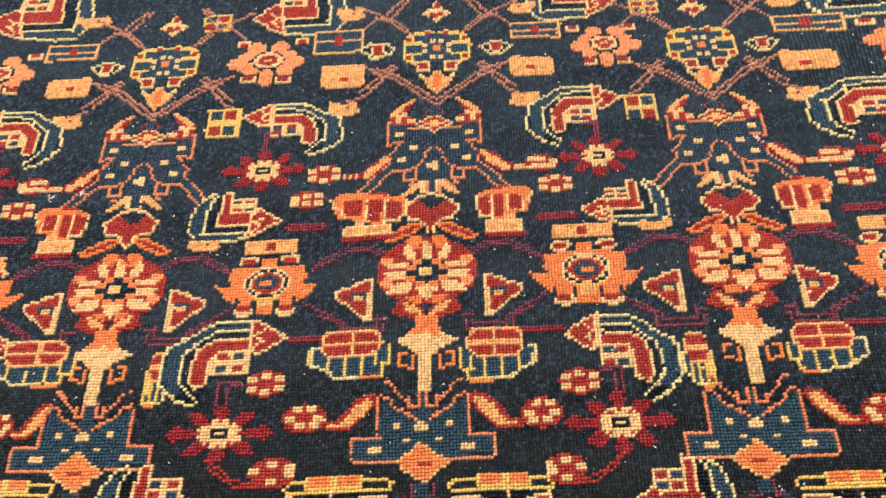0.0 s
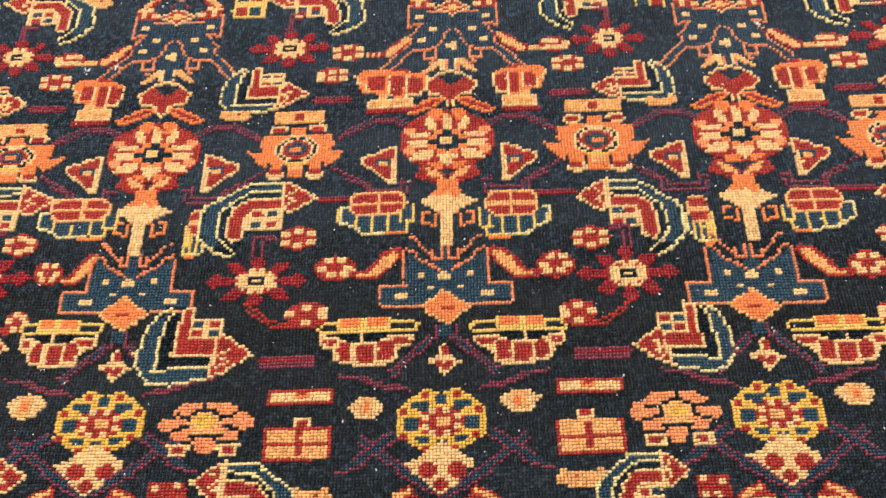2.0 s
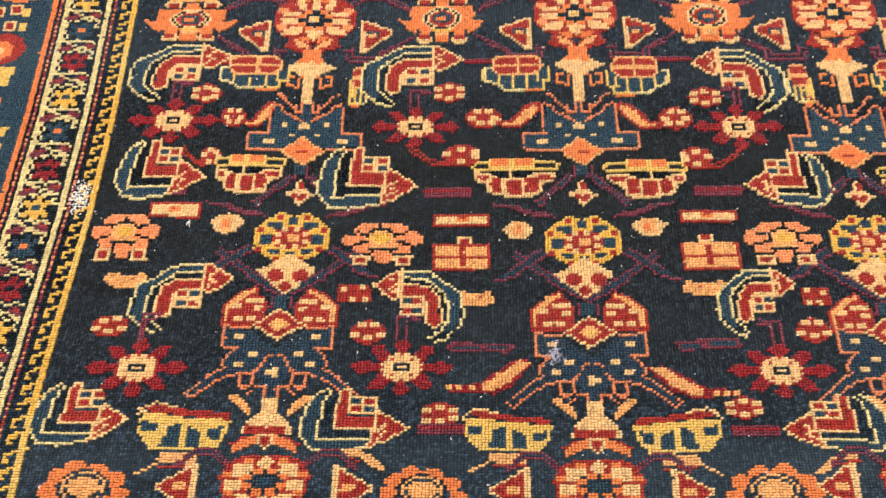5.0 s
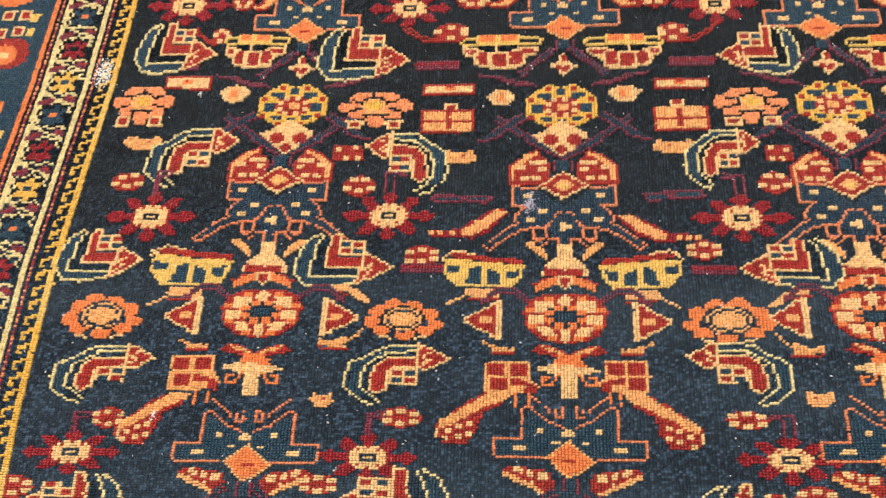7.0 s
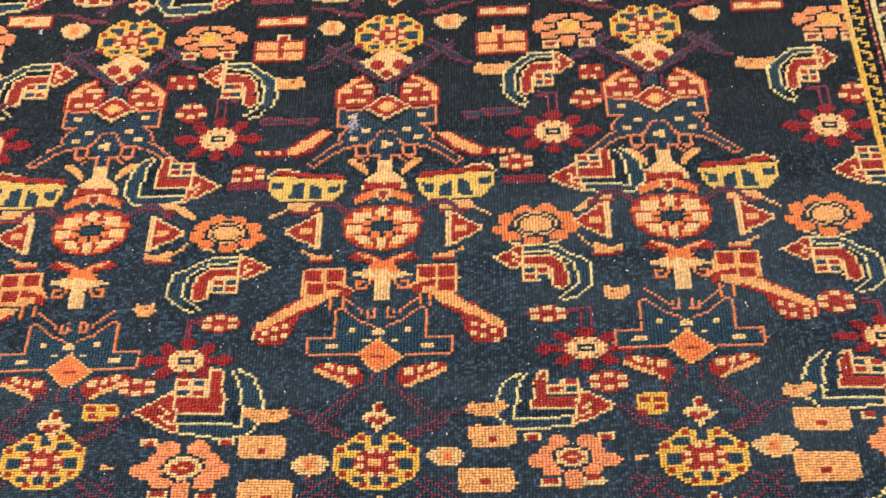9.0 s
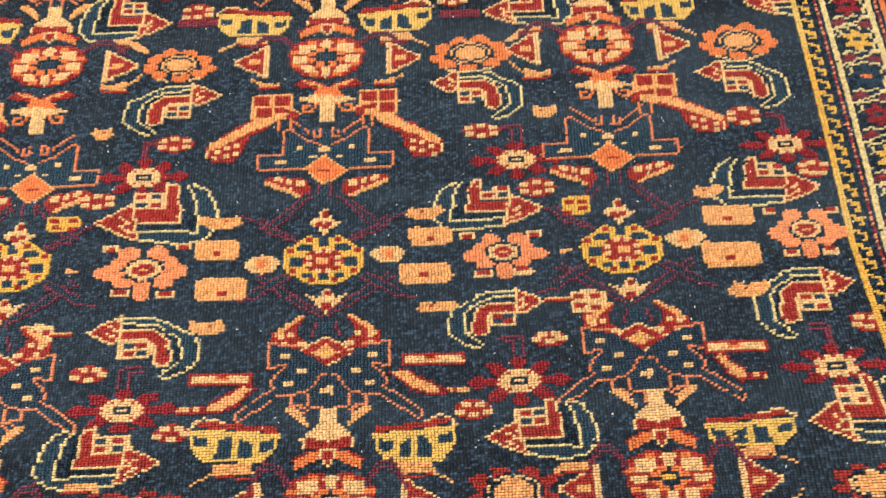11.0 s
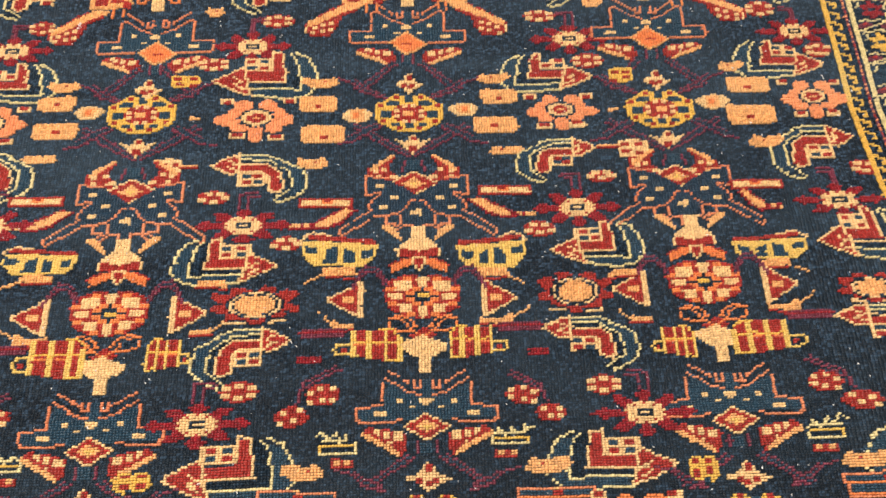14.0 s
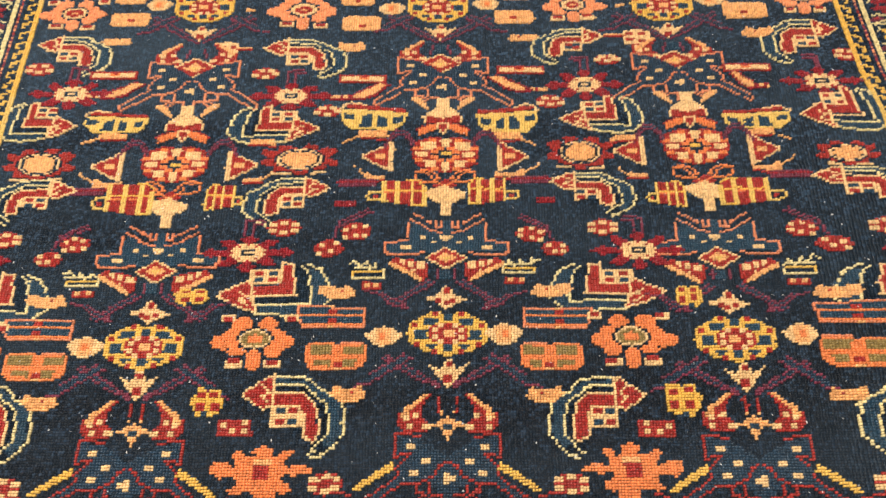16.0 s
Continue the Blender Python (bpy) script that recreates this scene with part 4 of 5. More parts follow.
def comb(w):
    w.fill(RED, (-8.5, 3.2), (-6, 5.8), (5.6, 5.8), (5.6, -3.2), (0.6, -3.8), (-3, -4.6), (-8.5, -4.6))
    for a, top, low in ((-8, 3.4, -4.8), (-4.4, 5.8, -4.8), (0.4, 6, -4), (5, 6, -3.4)):
        w.fill(YELLOW, (a - 0.8, top), (a + 0.9, top), (a + 0.9, low), (a - 0.8, low))
    w.line(GOLD, (-8, 4), (-6, 5.8), (-3, 5.8))
    w.line(GOLD, (-8, 1.2), (-4, 2), (0, 1.4), (5, 2))
    w.line(ORANGE, (-3, 0.6), (-1.6, 0.4))
    w.line(ORANGE, (2, 0.8), (4, 0.6))
    w.line(GOLD, (-7.4, -4.4), (-5, -4.2))
    w.line(YELLOW, (6, 1), (9.2, 1), (10.2, -0.6), (9.2, -2.4), (6, -2.6))
    w.dots(RED, (7.8, -0.8))


def star_flower_head(w):
    rim = ((0, 7.8), (4.4, 9.6), (8.9, 6.6), (12.6, 4), (13, -0.4), (12, -3.8), (7.6, -6.8), (4, -8.4), (0, -8.8))
    w.fill(GOLD, *rim, mirror=True)
    w.fill(GOLD, (-1, 8), (1, 8), (1, -9), (-1, -9))
    w.fill(BLUE, (3.2, 6.2), (7.8, 6), (8.6, 4), (4, 3.2), mirror=True)
    w.fill(BLUE, (6.8, 1.6), (10.6, 1.6), (10.2, -2.4), (6.4, -2.4), mirror=True)
    w.fill(BLUE, (3.8, -4.2), (7.6, -4.2), (6.2, -6), (3.4, -5.8), mirror=True)
    w.block(BLUE, 0, 6.4, 3, 3)
    w.block(BLUE, 0, -6, 3, 3)
    w.dots(RED, (4.6, 8), (10.8, 3.4), (10, -4), (4, -7.4), mirror=True)
    w.disc(RED, 0, 0, 6.2, 4.2)
    w.dots(CREAM, (2, 3.4), (4.6, 1.3), (4.6, -1.3), (2, -3.4), mirror=True)
    w.block(PEACH, 0, 0, 4, 3)


def check_head(w):
    w.fill(YELLOW, (0, 7.8), (3.5, 9), (8.5, 8.2), (12.4, 6), (13.4, 0), (12.8, -5.4), (8.6, -7.8), (0, -7.2), mirror=True)
    w.fill(BLUE, (2.6, 6.8), (8.8, 6.8), (9.4, 3.2), (2.6, 3.2), mirror=True)
    w.fill(BLUE, (5.6, 1.8), (12, 1.6), (12, -2.2), (5.6, -2.6), mirror=True)
    w.fill(BLUE, (3, -3.8), (9.4, -3.6), (8.4, -6.2), (3, -6), mirror=True)
    w.fill(BLUE, (-2.4, 7), (2.4, 7), (5.6, 3), (5.6, -3), (2.4, -7), (-2.4, -7), (-5.6, -3), (-5.6, 3))
    w.dots(RED, (3.6, 7.8), (10.8, 4.2), (11.2, -4.4), mirror=True)
    w.dots(CREAM, (1.9, 3.2), (4.6, 1.2), (4.6, -1.8), (1.9, -4), mirror=True)
    w.block(ORANGE, 0, -0.4, 3, 3)
    w.shape(RED, CREAM, (2.8, -7.2), (8, -7.2), (7.6, -10.4), (3.2, -10.4), mirror=True)


def rosette_eye(w):
    w.disc(NAVY, 0, 0, 5.4, 3.4)
    w.dots(ORANGE, (-2, 3), (-4.6, 1.4), (-4.6, -1.4), (-2, -3), wide=3, mirror=True)
    w.block(BLUE, 0, 0, 5, 3)


def top_lozenge(w):
    w.fill(CREAM, (-7, -0.5), (-2.5, 1.5), (-1, 4.5), (0.5, 5.5), (1.5, 4), (3, 1), (7, -1), (3, -3), (0, -5.5), (-2.5, -2.5))
    w.block(RED, 0.5, 2.5, 2, 3)
    w.block(RED, -2, -1, 2, 2, mirror=True)
    w.block(RED, 0, -2, 2, 2)


def tail_lozenge(w):
    w.fill(CREAM, (-8, 3), (-3, 1.5), (-1, 4.5), (1.5, 4.5), (3.5, 1.5), (8.5, 3.5), (4.5, -1), (0, -4.5), (-4, -1))
    w.block(RED, 0.5, 3, 2, 2)
    w.block(RED, 0, -1.5, 4, 3)


def side_lozenge(w):
    w.fill(CREAM, (-7.5, 0.5), (-4, 2.5), (0, 3.4), (4, 2.6), (7.5, 0.5), (4, -2.8), (0, -3.4), (-3.4, -2.8))
    w.fill(PEACH, (-2.6, 2.6), (2.6, 2.6), (3, 0), (2.4, -2.4), (-2.4, -2.6))
    w.block(ORANGE, 0, 0, 2, 3)


def wing(w):
    w.fill(CRIMSON, (-10.4, 3.4), (-6, 4.4), (-1, 1.8), (5.5, -1.8), (14, -2.2), (14, -3.8), (1, -4.4), (-4, -2.6), (-8, 1.2))
    w.fill(PEACH, (-9.8, 3.4), (-6, 3.9), (-1.5, 1), (4.5, -2), (4, -3.6), (1, -3.6), (-4, -1.2), (-7.5, 1.8))
    w.dots(PEACH, (7.4, -2.8), (10.4, -2.8), (13.2, -3))


def eye_lozenge(w):
    w.shape(NAVY, PALE, (-7.4, 0.6), (-3, 2.6), (3, 2.8), (7.4, 1), (3, -2.6), (0, -3.4), (-2.6, -2.6))
    w.fill(CREAM, (-3.6, 2.4), (3.6, 2.6), (2.4, -2), (0, -3), (-2.2, -2))
    w.fill(RED, (-2.6, 2.4), (2.6, 2.4), (1.4, -1.8), (-1.2, -1.8))


def shield(w):
    w.fill(PEACH, (-8, 3), (-3, 1.8), (-1, 4.6), (1.5, 4.6), (3.5, 1.8), (8.5, 3.4), (4.5, -1.6), (0, -5), (-4, -1.6))
    w.fill(ORANGE, (-1.4, 3), (1.6, 3), (2, -1), (0, -4), (-1.8, -1))
    w.line(PALE, (-8, 3.4), (-5, 2), mirror=True)


def shoulder(w):
    w.fill(DUSK, (0.5, 3), (10.5, 3), (9, 1.5), (0, -3.5), mirror=True)
    w.line(RUST, (0.5, 3.5), (10.5, 3), mirror=True)


NAME_OF = {
    rosette: "rosette",
    tulip: "tulip",
    stage: "stage",
    orange_lozenge: "orange_lozenge",
    foot_lozenge: "foot_lozenge",
    lozenge: "lozenge",
    claw: "claw",
    bottle_neck: "bottle_neck",
    bunting: "bunting",
    triangle: "triangle",
    dart: "dart",
    crab: "crab",
    leaf_arm: "leaf_arm",
    stem_arch: "stem_arch",
    stem_foot: "stem_foot",
    basket: "basket",
    star_flower: "star_flower",
    bird: "bird",
    corner_bird: "corner_bird",
    berry: "berry",
    lower_berry: "lower_berry",
    mask_flower: "mask_flower",
    bar: "bar",
    box: "box",
    crown_flower: "crown_flower",
    small_lozenge: "small_lozenge",
    pillow: "pillow",
    leaf: "leaf",
    check_block: "check_block",
    lone_square: "lone_square",
    square_bud: "square_bud",
    book: "book",
    long_arm: "long_arm",
    wedge: "wedge",
    urn: "urn",
    leaf_bar: "leaf_bar",
    red_bud_flower: "red_bud_flower",
    two_tone_pillow: "two_tone_pillow",
    striped_bar: "striped_bar",
    arm_bud: "arm_bud",
    cup: "cup",
    check_flower: "check_flower",
    big_orange_flower: "big_orange_flower",
    leaf_stick: "leaf_stick",
    lily: "lily",
    red_square: "red_square",
    heart_neck: "heart_neck",
    drum_crab: "drum_crab",
    check_patch: "check_patch",
    striped_flag: "striped_flag",
    blue_bar: "blue_bar",
    round_bud: "round_bud",
    petal_rosette: "petal_rosette",
    hook_leaf: "hook_leaf",
    red_dash: "red_dash",
    short_bar: "short_bar",
    vase: "vase",
    night_vase: "night_vase",
    upper_stem: "upper_stem",
    upper_cross_stem: "upper_cross_stem",
    lower_stem: "lower_stem",
    lower_cross_stem: "lower_cross_stem",
    far_upper_stem: "far_upper_stem",
    far_lower_stem: "far_lower_stem",
    orange_flower: "orange_flower",
    blaze_flower: "blaze_flower",
    sun_flower: "sun_flower",
    red_claw: "red_claw",
    red_stem: "red_stem",
    comb: "comb",
    star_flower_head: "star_flower_head",
    check_head: "check_head",
    rosette_eye: "rosette_eye",
    top_lozenge: "top_lozenge",
    tail_lozenge: "tail_lozenge",
    side_lozenge: "side_lozenge",
    wing: "wing",
    shoulder: "shoulder",
    eye_lozenge: "eye_lozenge",
    shield: "shield",
}

# ---- the field, band by band from the far end ----

# band nought
between_columns(corner_bird, 0.168, 0.972, -1.09, -0.93, tiles="2")
weave(corner_bird, -0.166, 0.970, 1.14, -1.03)
weave(corner_bird, -0.509, 0.985, 1.15, -1.04)
weave(corner_bird, 0.514, 0.954, -0.95, -1)
between_columns(leaf, 0.115, 0.955, 0.86, 1.43, tiles="23")
weave(leaf, -0.106, 0.953, -0.86, 1.89)
weave(leaf, -0.455, 0.969, -1.16, 1.37)
between_columns(check_patch, 0.267, 0.947, 0.93, 0.62, tiles="023")
weave(check_patch, -0.280, 0.954, -0.9, 0.75)

# band one
on_columns(check_head, 0.885, 0.95, 1.03)
on_columns(top_lozenge, 0.956, 0.84, 1.07)
on_columns(shield, 0.825, 0.81, 1.2)
on_columns(vase, 0.709, 0.92, 1.41)
on_columns(shoulder, 0.740, 0.84, 1.18)
beside_columns(red_claw, -0.039, 0.777, -0.83, 0.94)
on_columns(lozenge, 0.761, 0.76, 0.71)
on_columns(heart_neck, 0.633)
beside_columns(far_upper_stem, 0.068, 0.959)
beside_columns(far_lower_stem, 0.043, 0.823)
between_columns(wing, 0.075, 0.701, 0.75, 1.14, tiles="023")
weave(wing, -0.066, 0.697, -0.69, 1.11)
between_columns(striped_flag, 0.125, 0.913, -0.97, 0.81, tiles="023")
weave(striped_flag, -0.116, 0.906, 0.98, 1.12)
between_columns(pillow, 0.119, 0.845, 0.96, 1.24, tiles="023")
weave(pillow, -0.109, 0.839, -0.98, 1.37)
between_columns(leaf, 0.110, 0.791, 0.88, 1.6, tiles="023")
weave(leaf, -0.106, 0.786, -0.88, 1.66)
between_columns(eye_lozenge, 0.074, 0.883, 0.83, 1.02, tiles="023")
weave(eye_lozenge, -0.066, 0.885, -0.86, 1.27)
between_columns(orange_flower, 0.209, 0.878, 0.91, 1.07, tiles="023")
weave(orange_flower, -0.204, 0.877, -0.99, 1.14)
between_columns(bird, 0.157, 0.768, -1.04, 0.96, tiles="023")
weave(bird, -0.158, 0.762, 1.12, 0.86)
between_columns(check_patch, 0.245, 0.772, 0.93, 1.01, tiles="023")
weave(check_patch, -0.251, 0.776, -1.04, 1.14)
between_columns(star_flower, 0.188, 0.700, 0.9, 0.93, tiles="023")
weave(star_flower, -0.192, 0.699, -0.94, 0.94)
between_columns(berry, 0.125, 0.693, 0.86, 0.83, tiles="023")
weave(berry, -0.121, 0.689, -0.93, 0.92)
between_columns(berry, 0.137, 0.660, 0.98, 0.89, tiles="023")
weave(berry, -0.138, 0.656, -0.96, 0.83)
between_columns(drum_crab, 0.086, 0.628, 0.93, 0.97, tiles="023")
weave(drum_crab, -0.073, 0.625, -1.28, 0.94)
between_columns(corner_bird, 0.217, 0.631, 0.87, -0.64, tiles="023")
weave(corner_bird, -0.224, 0.634, -0.94, -0.72)
between_columns(red_stem, 0.136, 0.617, 0.97, 1.71)
between_columns(leaf, 0.245, 0.599, 0.88, 0.97, tiles="023")
weave(leaf, -0.251, 0.595, -0.86, 1.09)

# band two
beside_columns(stem_arch, 0.073, 0.576)
on_columns(rosette, 0.550)
on_columns(tulip, 0.470)
between_columns(mask_flower, 0.165, 0.542, tiles="23")
weave(mask_flower, -0.170, 0.542, -0.93, 0.93)
weave(mask_flower, -0.498, 0.540, -1.05, 0.81)
beside_columns(triangle, 0.073, 0.519, 0.95, 0.84)
beside_columns(stem_foot, 0.080, 0.489)
between_columns(red_stem, 0.115, 0.474)
between_columns(crab, 0.072, 0.448, tiles="2")
weave(crab, -0.079, 0.453, -1.08, 0.95)
weave(crab, 0.388, 0.444, 1.04, 0.92)
weave(crab, -0.405, 0.453, -1.16, 0.89)
between_columns(crab, 0.267, 0.433, -0.39, 1.03, tiles="12")
between_columns(bird, 0.201, 0.443, tiles="23")
weave(bird, -0.215, 0.453, -1.15, 0.98)
weave(bird, -0.509, 0.458, -1.21, 0.92)
between_columns(star_flower, 0.188, 0.372, tiles="23")
weave(star_flower, -0.203, 0.375, -1.04, 0.93)
weave(star_flower, -0.499, 0.382, -1.13, 1)
between_columns(berry, 0.151, 0.417, tiles="23")
weave(berry, -0.162, 0.426, -0.98, 1.02)
weave(berry, -0.459, 0.424, -0.88, 1.02)
between_columns(lower_berry, 0.138, 0.327, tiles="23")
weave(lower_berry, -0.151, 0.334, -1.23, 1.02)
weave(lower_berry, -0.446, 0.333, -0.64, 0.87)
between_columns(leaf_arm, 0.082, 0.386, tiles="23")
weave(leaf_arm, -0.086, 0.388, -1.05, 0.95)
weave(leaf_arm, -0.398, 0.389, -0.76, 0.93)
on_columns(stage, 0.372)
on_columns(orange_lozenge, 0.339)

# band three
beside_columns(upper_stem, 0.031, 0.287, 0.97, 0.91)
beside_columns(upper_cross_stem, 0.069, 0.258, 1.07, 0.54)
beside_columns(lower_stem, 0.039, 0.174, 1.16, 1.2)
beside_columns(lower_cross_stem, 0.069, 0.190, 1.06, 1.26)
on_columns(star_flower_head, 0.219)
on_columns(top_lozenge, 0.281, 0.78, 0.95)
on_columns(foot_lozenge, 0.176)
between_columns(red_stem, 0.154, 0.283, 1.22, 2.57)
between_columns(basket, 0.074, 0.297, tiles="23")
weave(basket, -0.082, 0.300, -1.05, 1)
weave(basket, -0.397, 0.305, -0.87, 1.04)
between_columns(corner_bird, 0.240, 0.298, 0.89, -0.77, tiles="23")
weave(corner_bird, -0.265, 0.302, -1.05, -0.89)
weave(corner_bird, -0.509, 0.311, -0.99, -0.85)
between_columns(bar, 0.139, 0.249, tiles="23")
weave(bar, -0.149, 0.246, -1.01, 1.21)
weave(bar, -0.478, 0.256, -0.94, 1.43)
between_columns(box, 0.138, 0.202, tiles="2")
weave(box, -0.149, 0.201, -1.03, 0.9)
between_columns(crown_flower, 0.221, 0.214, tiles="23")
weave(crown_flower, -0.235, 0.216, -1.07, 1.02)
weave(crown_flower, -0.529, 0.221, -0.92, 1.11)
between_columns(side_lozenge, 0.074, 0.238, 0.8, 1.06, tiles="23")
weave(side_lozenge, -0.082, 0.235, -0.72, 1.06)
weave(side_lozenge, -0.413, 0.240, -0.77, 1.14)

# band four
beside_columns(claw, -0.037, 0.131)
on_columns(lozenge, 0.109)
on_columns(vase, 0.069, 0.95, 1.05)
between_columns(wing, 0.096, 0.056, 1.1, 1.17, tiles="2")
weave(wing, -0.110, 0.060, -1.07, 1.29)
between_columns(leaf, 0.131, 0.158, 1.24, 1.2, tiles="23")
weave(leaf, -0.138, 0.148, -1.11, 1.26)
weave(leaf, -0.519, 0.164, -1.18, 1.31)
between_columns(bird, 0.176, 0.143, -0.79, 0.82, tiles="23")
weave(bird, -0.187, 0.140, 0.89, 0.88)
weave(bird, -0.456, 0.148, -0.97, 0.86)
between_columns(red_square, 0.247, 0.146, 0.77, 1.19, tiles="2")
weave(red_square, -0.268, 0.150, -0.84, 1.24)
between_columns(round_bud, 0.234, 0.112, tiles="23")
weave(round_bud, -0.248, 0.110, -1.12, 1)
weave(round_bud, -0.521, 0.116, -1.06, 0.96)
between_columns(star_flower, 0.193, 0.065, 1.05, 0.94, tiles="23")
weave(star_flower, -0.210, 0.068, -1.03, 0.98)
weave(star_flower, -0.484, 0.066, -0.99, 1.02)
between_columns(blue_bar, 0.121, 0.095, tiles="2")
weave(blue_bar, -0.126, 0.091, -1.04, 0.81)
between_columns(berry, 0.150, 0.028, 0.93, 0.83, tiles="2")
weave(berry, -0.167, 0.018, -0.93, 0.89)

# band five
between_columns(bunting, 0.082, 0.002, -0.98, 0.99, tiles="23")
weave(bunting, -0.101, 0.001, 0.99, 0.97)
weave(bunting, -0.428, 0.003, 1.04, 1.1)
on_columns(bottle_neck, -0.002)
on_columns(petal_rosette, -0.055, 0.95, 0.97)
on_columns(rosette_eye, -0.053)
beside_columns(dart, 0.086, -0.057)
on_columns(tulip, -0.110, 1.1, 0.54)
between_columns(sun_flower, 0.166, -0.056, tiles="23")
weave(sun_flower, -0.183, -0.059, -0.9, 0.9)
weave(sun_flower, -0.511, -0.060, -0.89, 1.05)
between_columns(red_stem, 0.155, 0.002, 1.05, 2.29, tiles="12")
between_columns(bird, 0.177, -0.112, 0.95, 0.68, tiles="2")
weave(bird, -0.192, -0.120, -0.98, 0.7)
weave(bird, -0.506, -0.123, -0.95, 0.65)
weave(bird, 0.473, -0.109, 0.94, 0.69)
between_columns(corner_bird, 0.243, 0.011, 0.98, -0.63, tiles="23")
weave(corner_bird, -0.261, 0.010, -1, -0.69)
weave(corner_bird, -0.534, 0.016, -0.86, -0.68)
between_columns(leaf_bar, 0.067, -0.091, 0.56, 0.65)
between_columns(leaf_bar, 0.245, -0.088, -0.79, 1.07, tiles="12")
between_columns(hook_leaf, 0.233, -0.029, tiles="12")
beside_columns(stem_arch, 0.061, -0.028, 0.55, 0.73)
between_columns(book, 0.059, -0.118, tiles="2")
weave(book, -0.071, -0.119, -1.07, 0.99)
weave(book, -0.402, -0.123, -1.12, 1.07)
weave(book, 0.367, -0.112, 1.14, 1.1)
between_columns(long_arm, 0.100, -0.166, tiles="2")
weave(long_arm, -0.112, -0.168, -0.99, 0.99)
weave(long_arm, -0.443, -0.175, -0.98, 0.99)
weave(long_arm, 0.406, -0.151, 1.07, 0.9)
between_columns(leaf, 0.250, -0.140, 0.69, 1.09, tiles="2")
weave(leaf, -0.263, -0.151, -0.57, 1.03)
between_columns(berry, 0.174, -0.162, 1, 0.73, tiles="2")
weave(berry, -0.177, -0.167, -1.08, 0.76)
weave(berry, -0.485, -0.172, -0.81, 0.76)
weave(berry, 0.461, -0.153, 1, 0.95)
between_columns(star_flower, 0.211, -0.202, 1.03, 0.76, tiles="2")
weave(star_flower, -0.209, -0.208, -0.97, 0.78)
weave(star_flower, -0.516, -0.209, -0.96, 0.7)
weave(star_flower, 0.500, -0.194, 0.99, 0.69)
on_columns(stage, -0.180, 1.1, 0.77)
on_columns(orange_lozenge, -0.206, 0.95, 0.95)
beside_columns(wedge, 0.042, -0.223, 0.91, 0.82)

# band six
beside_columns(upper_stem, 0.040, -0.258)
beside_columns(upper_cross_stem, 0.058, -0.275)
beside_columns(lower_stem, 0.035, -0.353)
beside_columns(lower_cross_stem, 0.064, -0.343)
on_columns(star_flower_head, -0.315, 0.98, 0.9)
on_columns(top_lozenge, -0.268, 0.8, 0.86)
on_columns(tail_lozenge, -0.362, 0.79, 0.83)
between_columns(corner_bird, 0.169, -0.255, -1.09, -0.63, tiles="02")
weave(corner_bird, -0.182, -0.255, 1.22, -0.77)
weave(corner_bird, 0.465, -0.239, -1.09, -0.64)
between_columns(berry, 0.231, -0.236, 1, 0.79, tiles="02")
weave(berry, -0.255, -0.238, -0.96, 0.67)
weave(berry, 0.526, -0.225, 0.86, 0.86)
between_columns(check_block, 0.271, -0.260, 0.9, 0.96, tiles="2")
weave(check_block, -0.291, -0.264, -1.07, 0.82)
between_columns(pillow, 0.113, -0.293, 0.78, 0.76, tiles="02")
weave(pillow, -0.123, -0.303, -0.83, 0.83)
weave(pillow, 0.428, -0.281, 0.95, 0.89)
between_columns(pillow, 0.107, -0.336, 0.95, 0.89, tiles="02")
weave(pillow, -0.116, -0.349, -0.95, 0.98)
weave(pillow, 0.425, -0.328, 1.06, 1.05)
between_columns(side_lozenge, 0.068, -0.309, 0.81, 0.86, tiles="02")
weave(side_lozenge, -0.073, -0.318, -0.85, 0.9)
weave(side_lozenge, 0.376, -0.304, 0.94, 0.94)
between_columns(leaf, 0.111, -0.264, 0.99, 1.03, tiles="02")
weave(leaf, -0.124, -0.269, -1.16, 1.03)
weave(leaf, 0.410, -0.251, 0.8, 1.03)
between_columns(orange_flower, 0.189, -0.314, 0.92, 0.75, tiles="2")
weave(orange_flower, -0.200, -0.324, -1.01, 0.92)
weave(orange_flower, 0.505, -0.301, 0.87, 0.86)
weave(orange_flower, -0.524, -0.322, -0.95, 0.81)
between_columns(small_lozenge, 0.255, -0.313, tiles="2")
weave(small_lozenge, -0.277, -0.320, -1, 1.05)
between_columns(bird, 0.169, -0.386, -0.91, 0.64, tiles="2")
weave(bird, -0.185, -0.405, 1.07, 0.7)
weave(bird, 0.482, -0.379, -0.93, 0.8)
weave(bird, -0.506, -0.395, 0.92, 0.71)
between_columns(lone_square, 0.268, -0.372, tiles="2")
between_columns(square_bud, 0.268, -0.372, tiles="2")
weave(lone_square, -0.299, -0.392, -0.72, 1.19)
weave(square_bud, -0.299, -0.392, -0.72, 1.19)
between_columns(leaf, 0.121, -0.372, 1.01, 0.91, tiles="02")
weave(leaf, -0.131, -0.387, -0.9, 1.03)
weave(leaf, 0.438, -0.368, 0.99, 1.26)

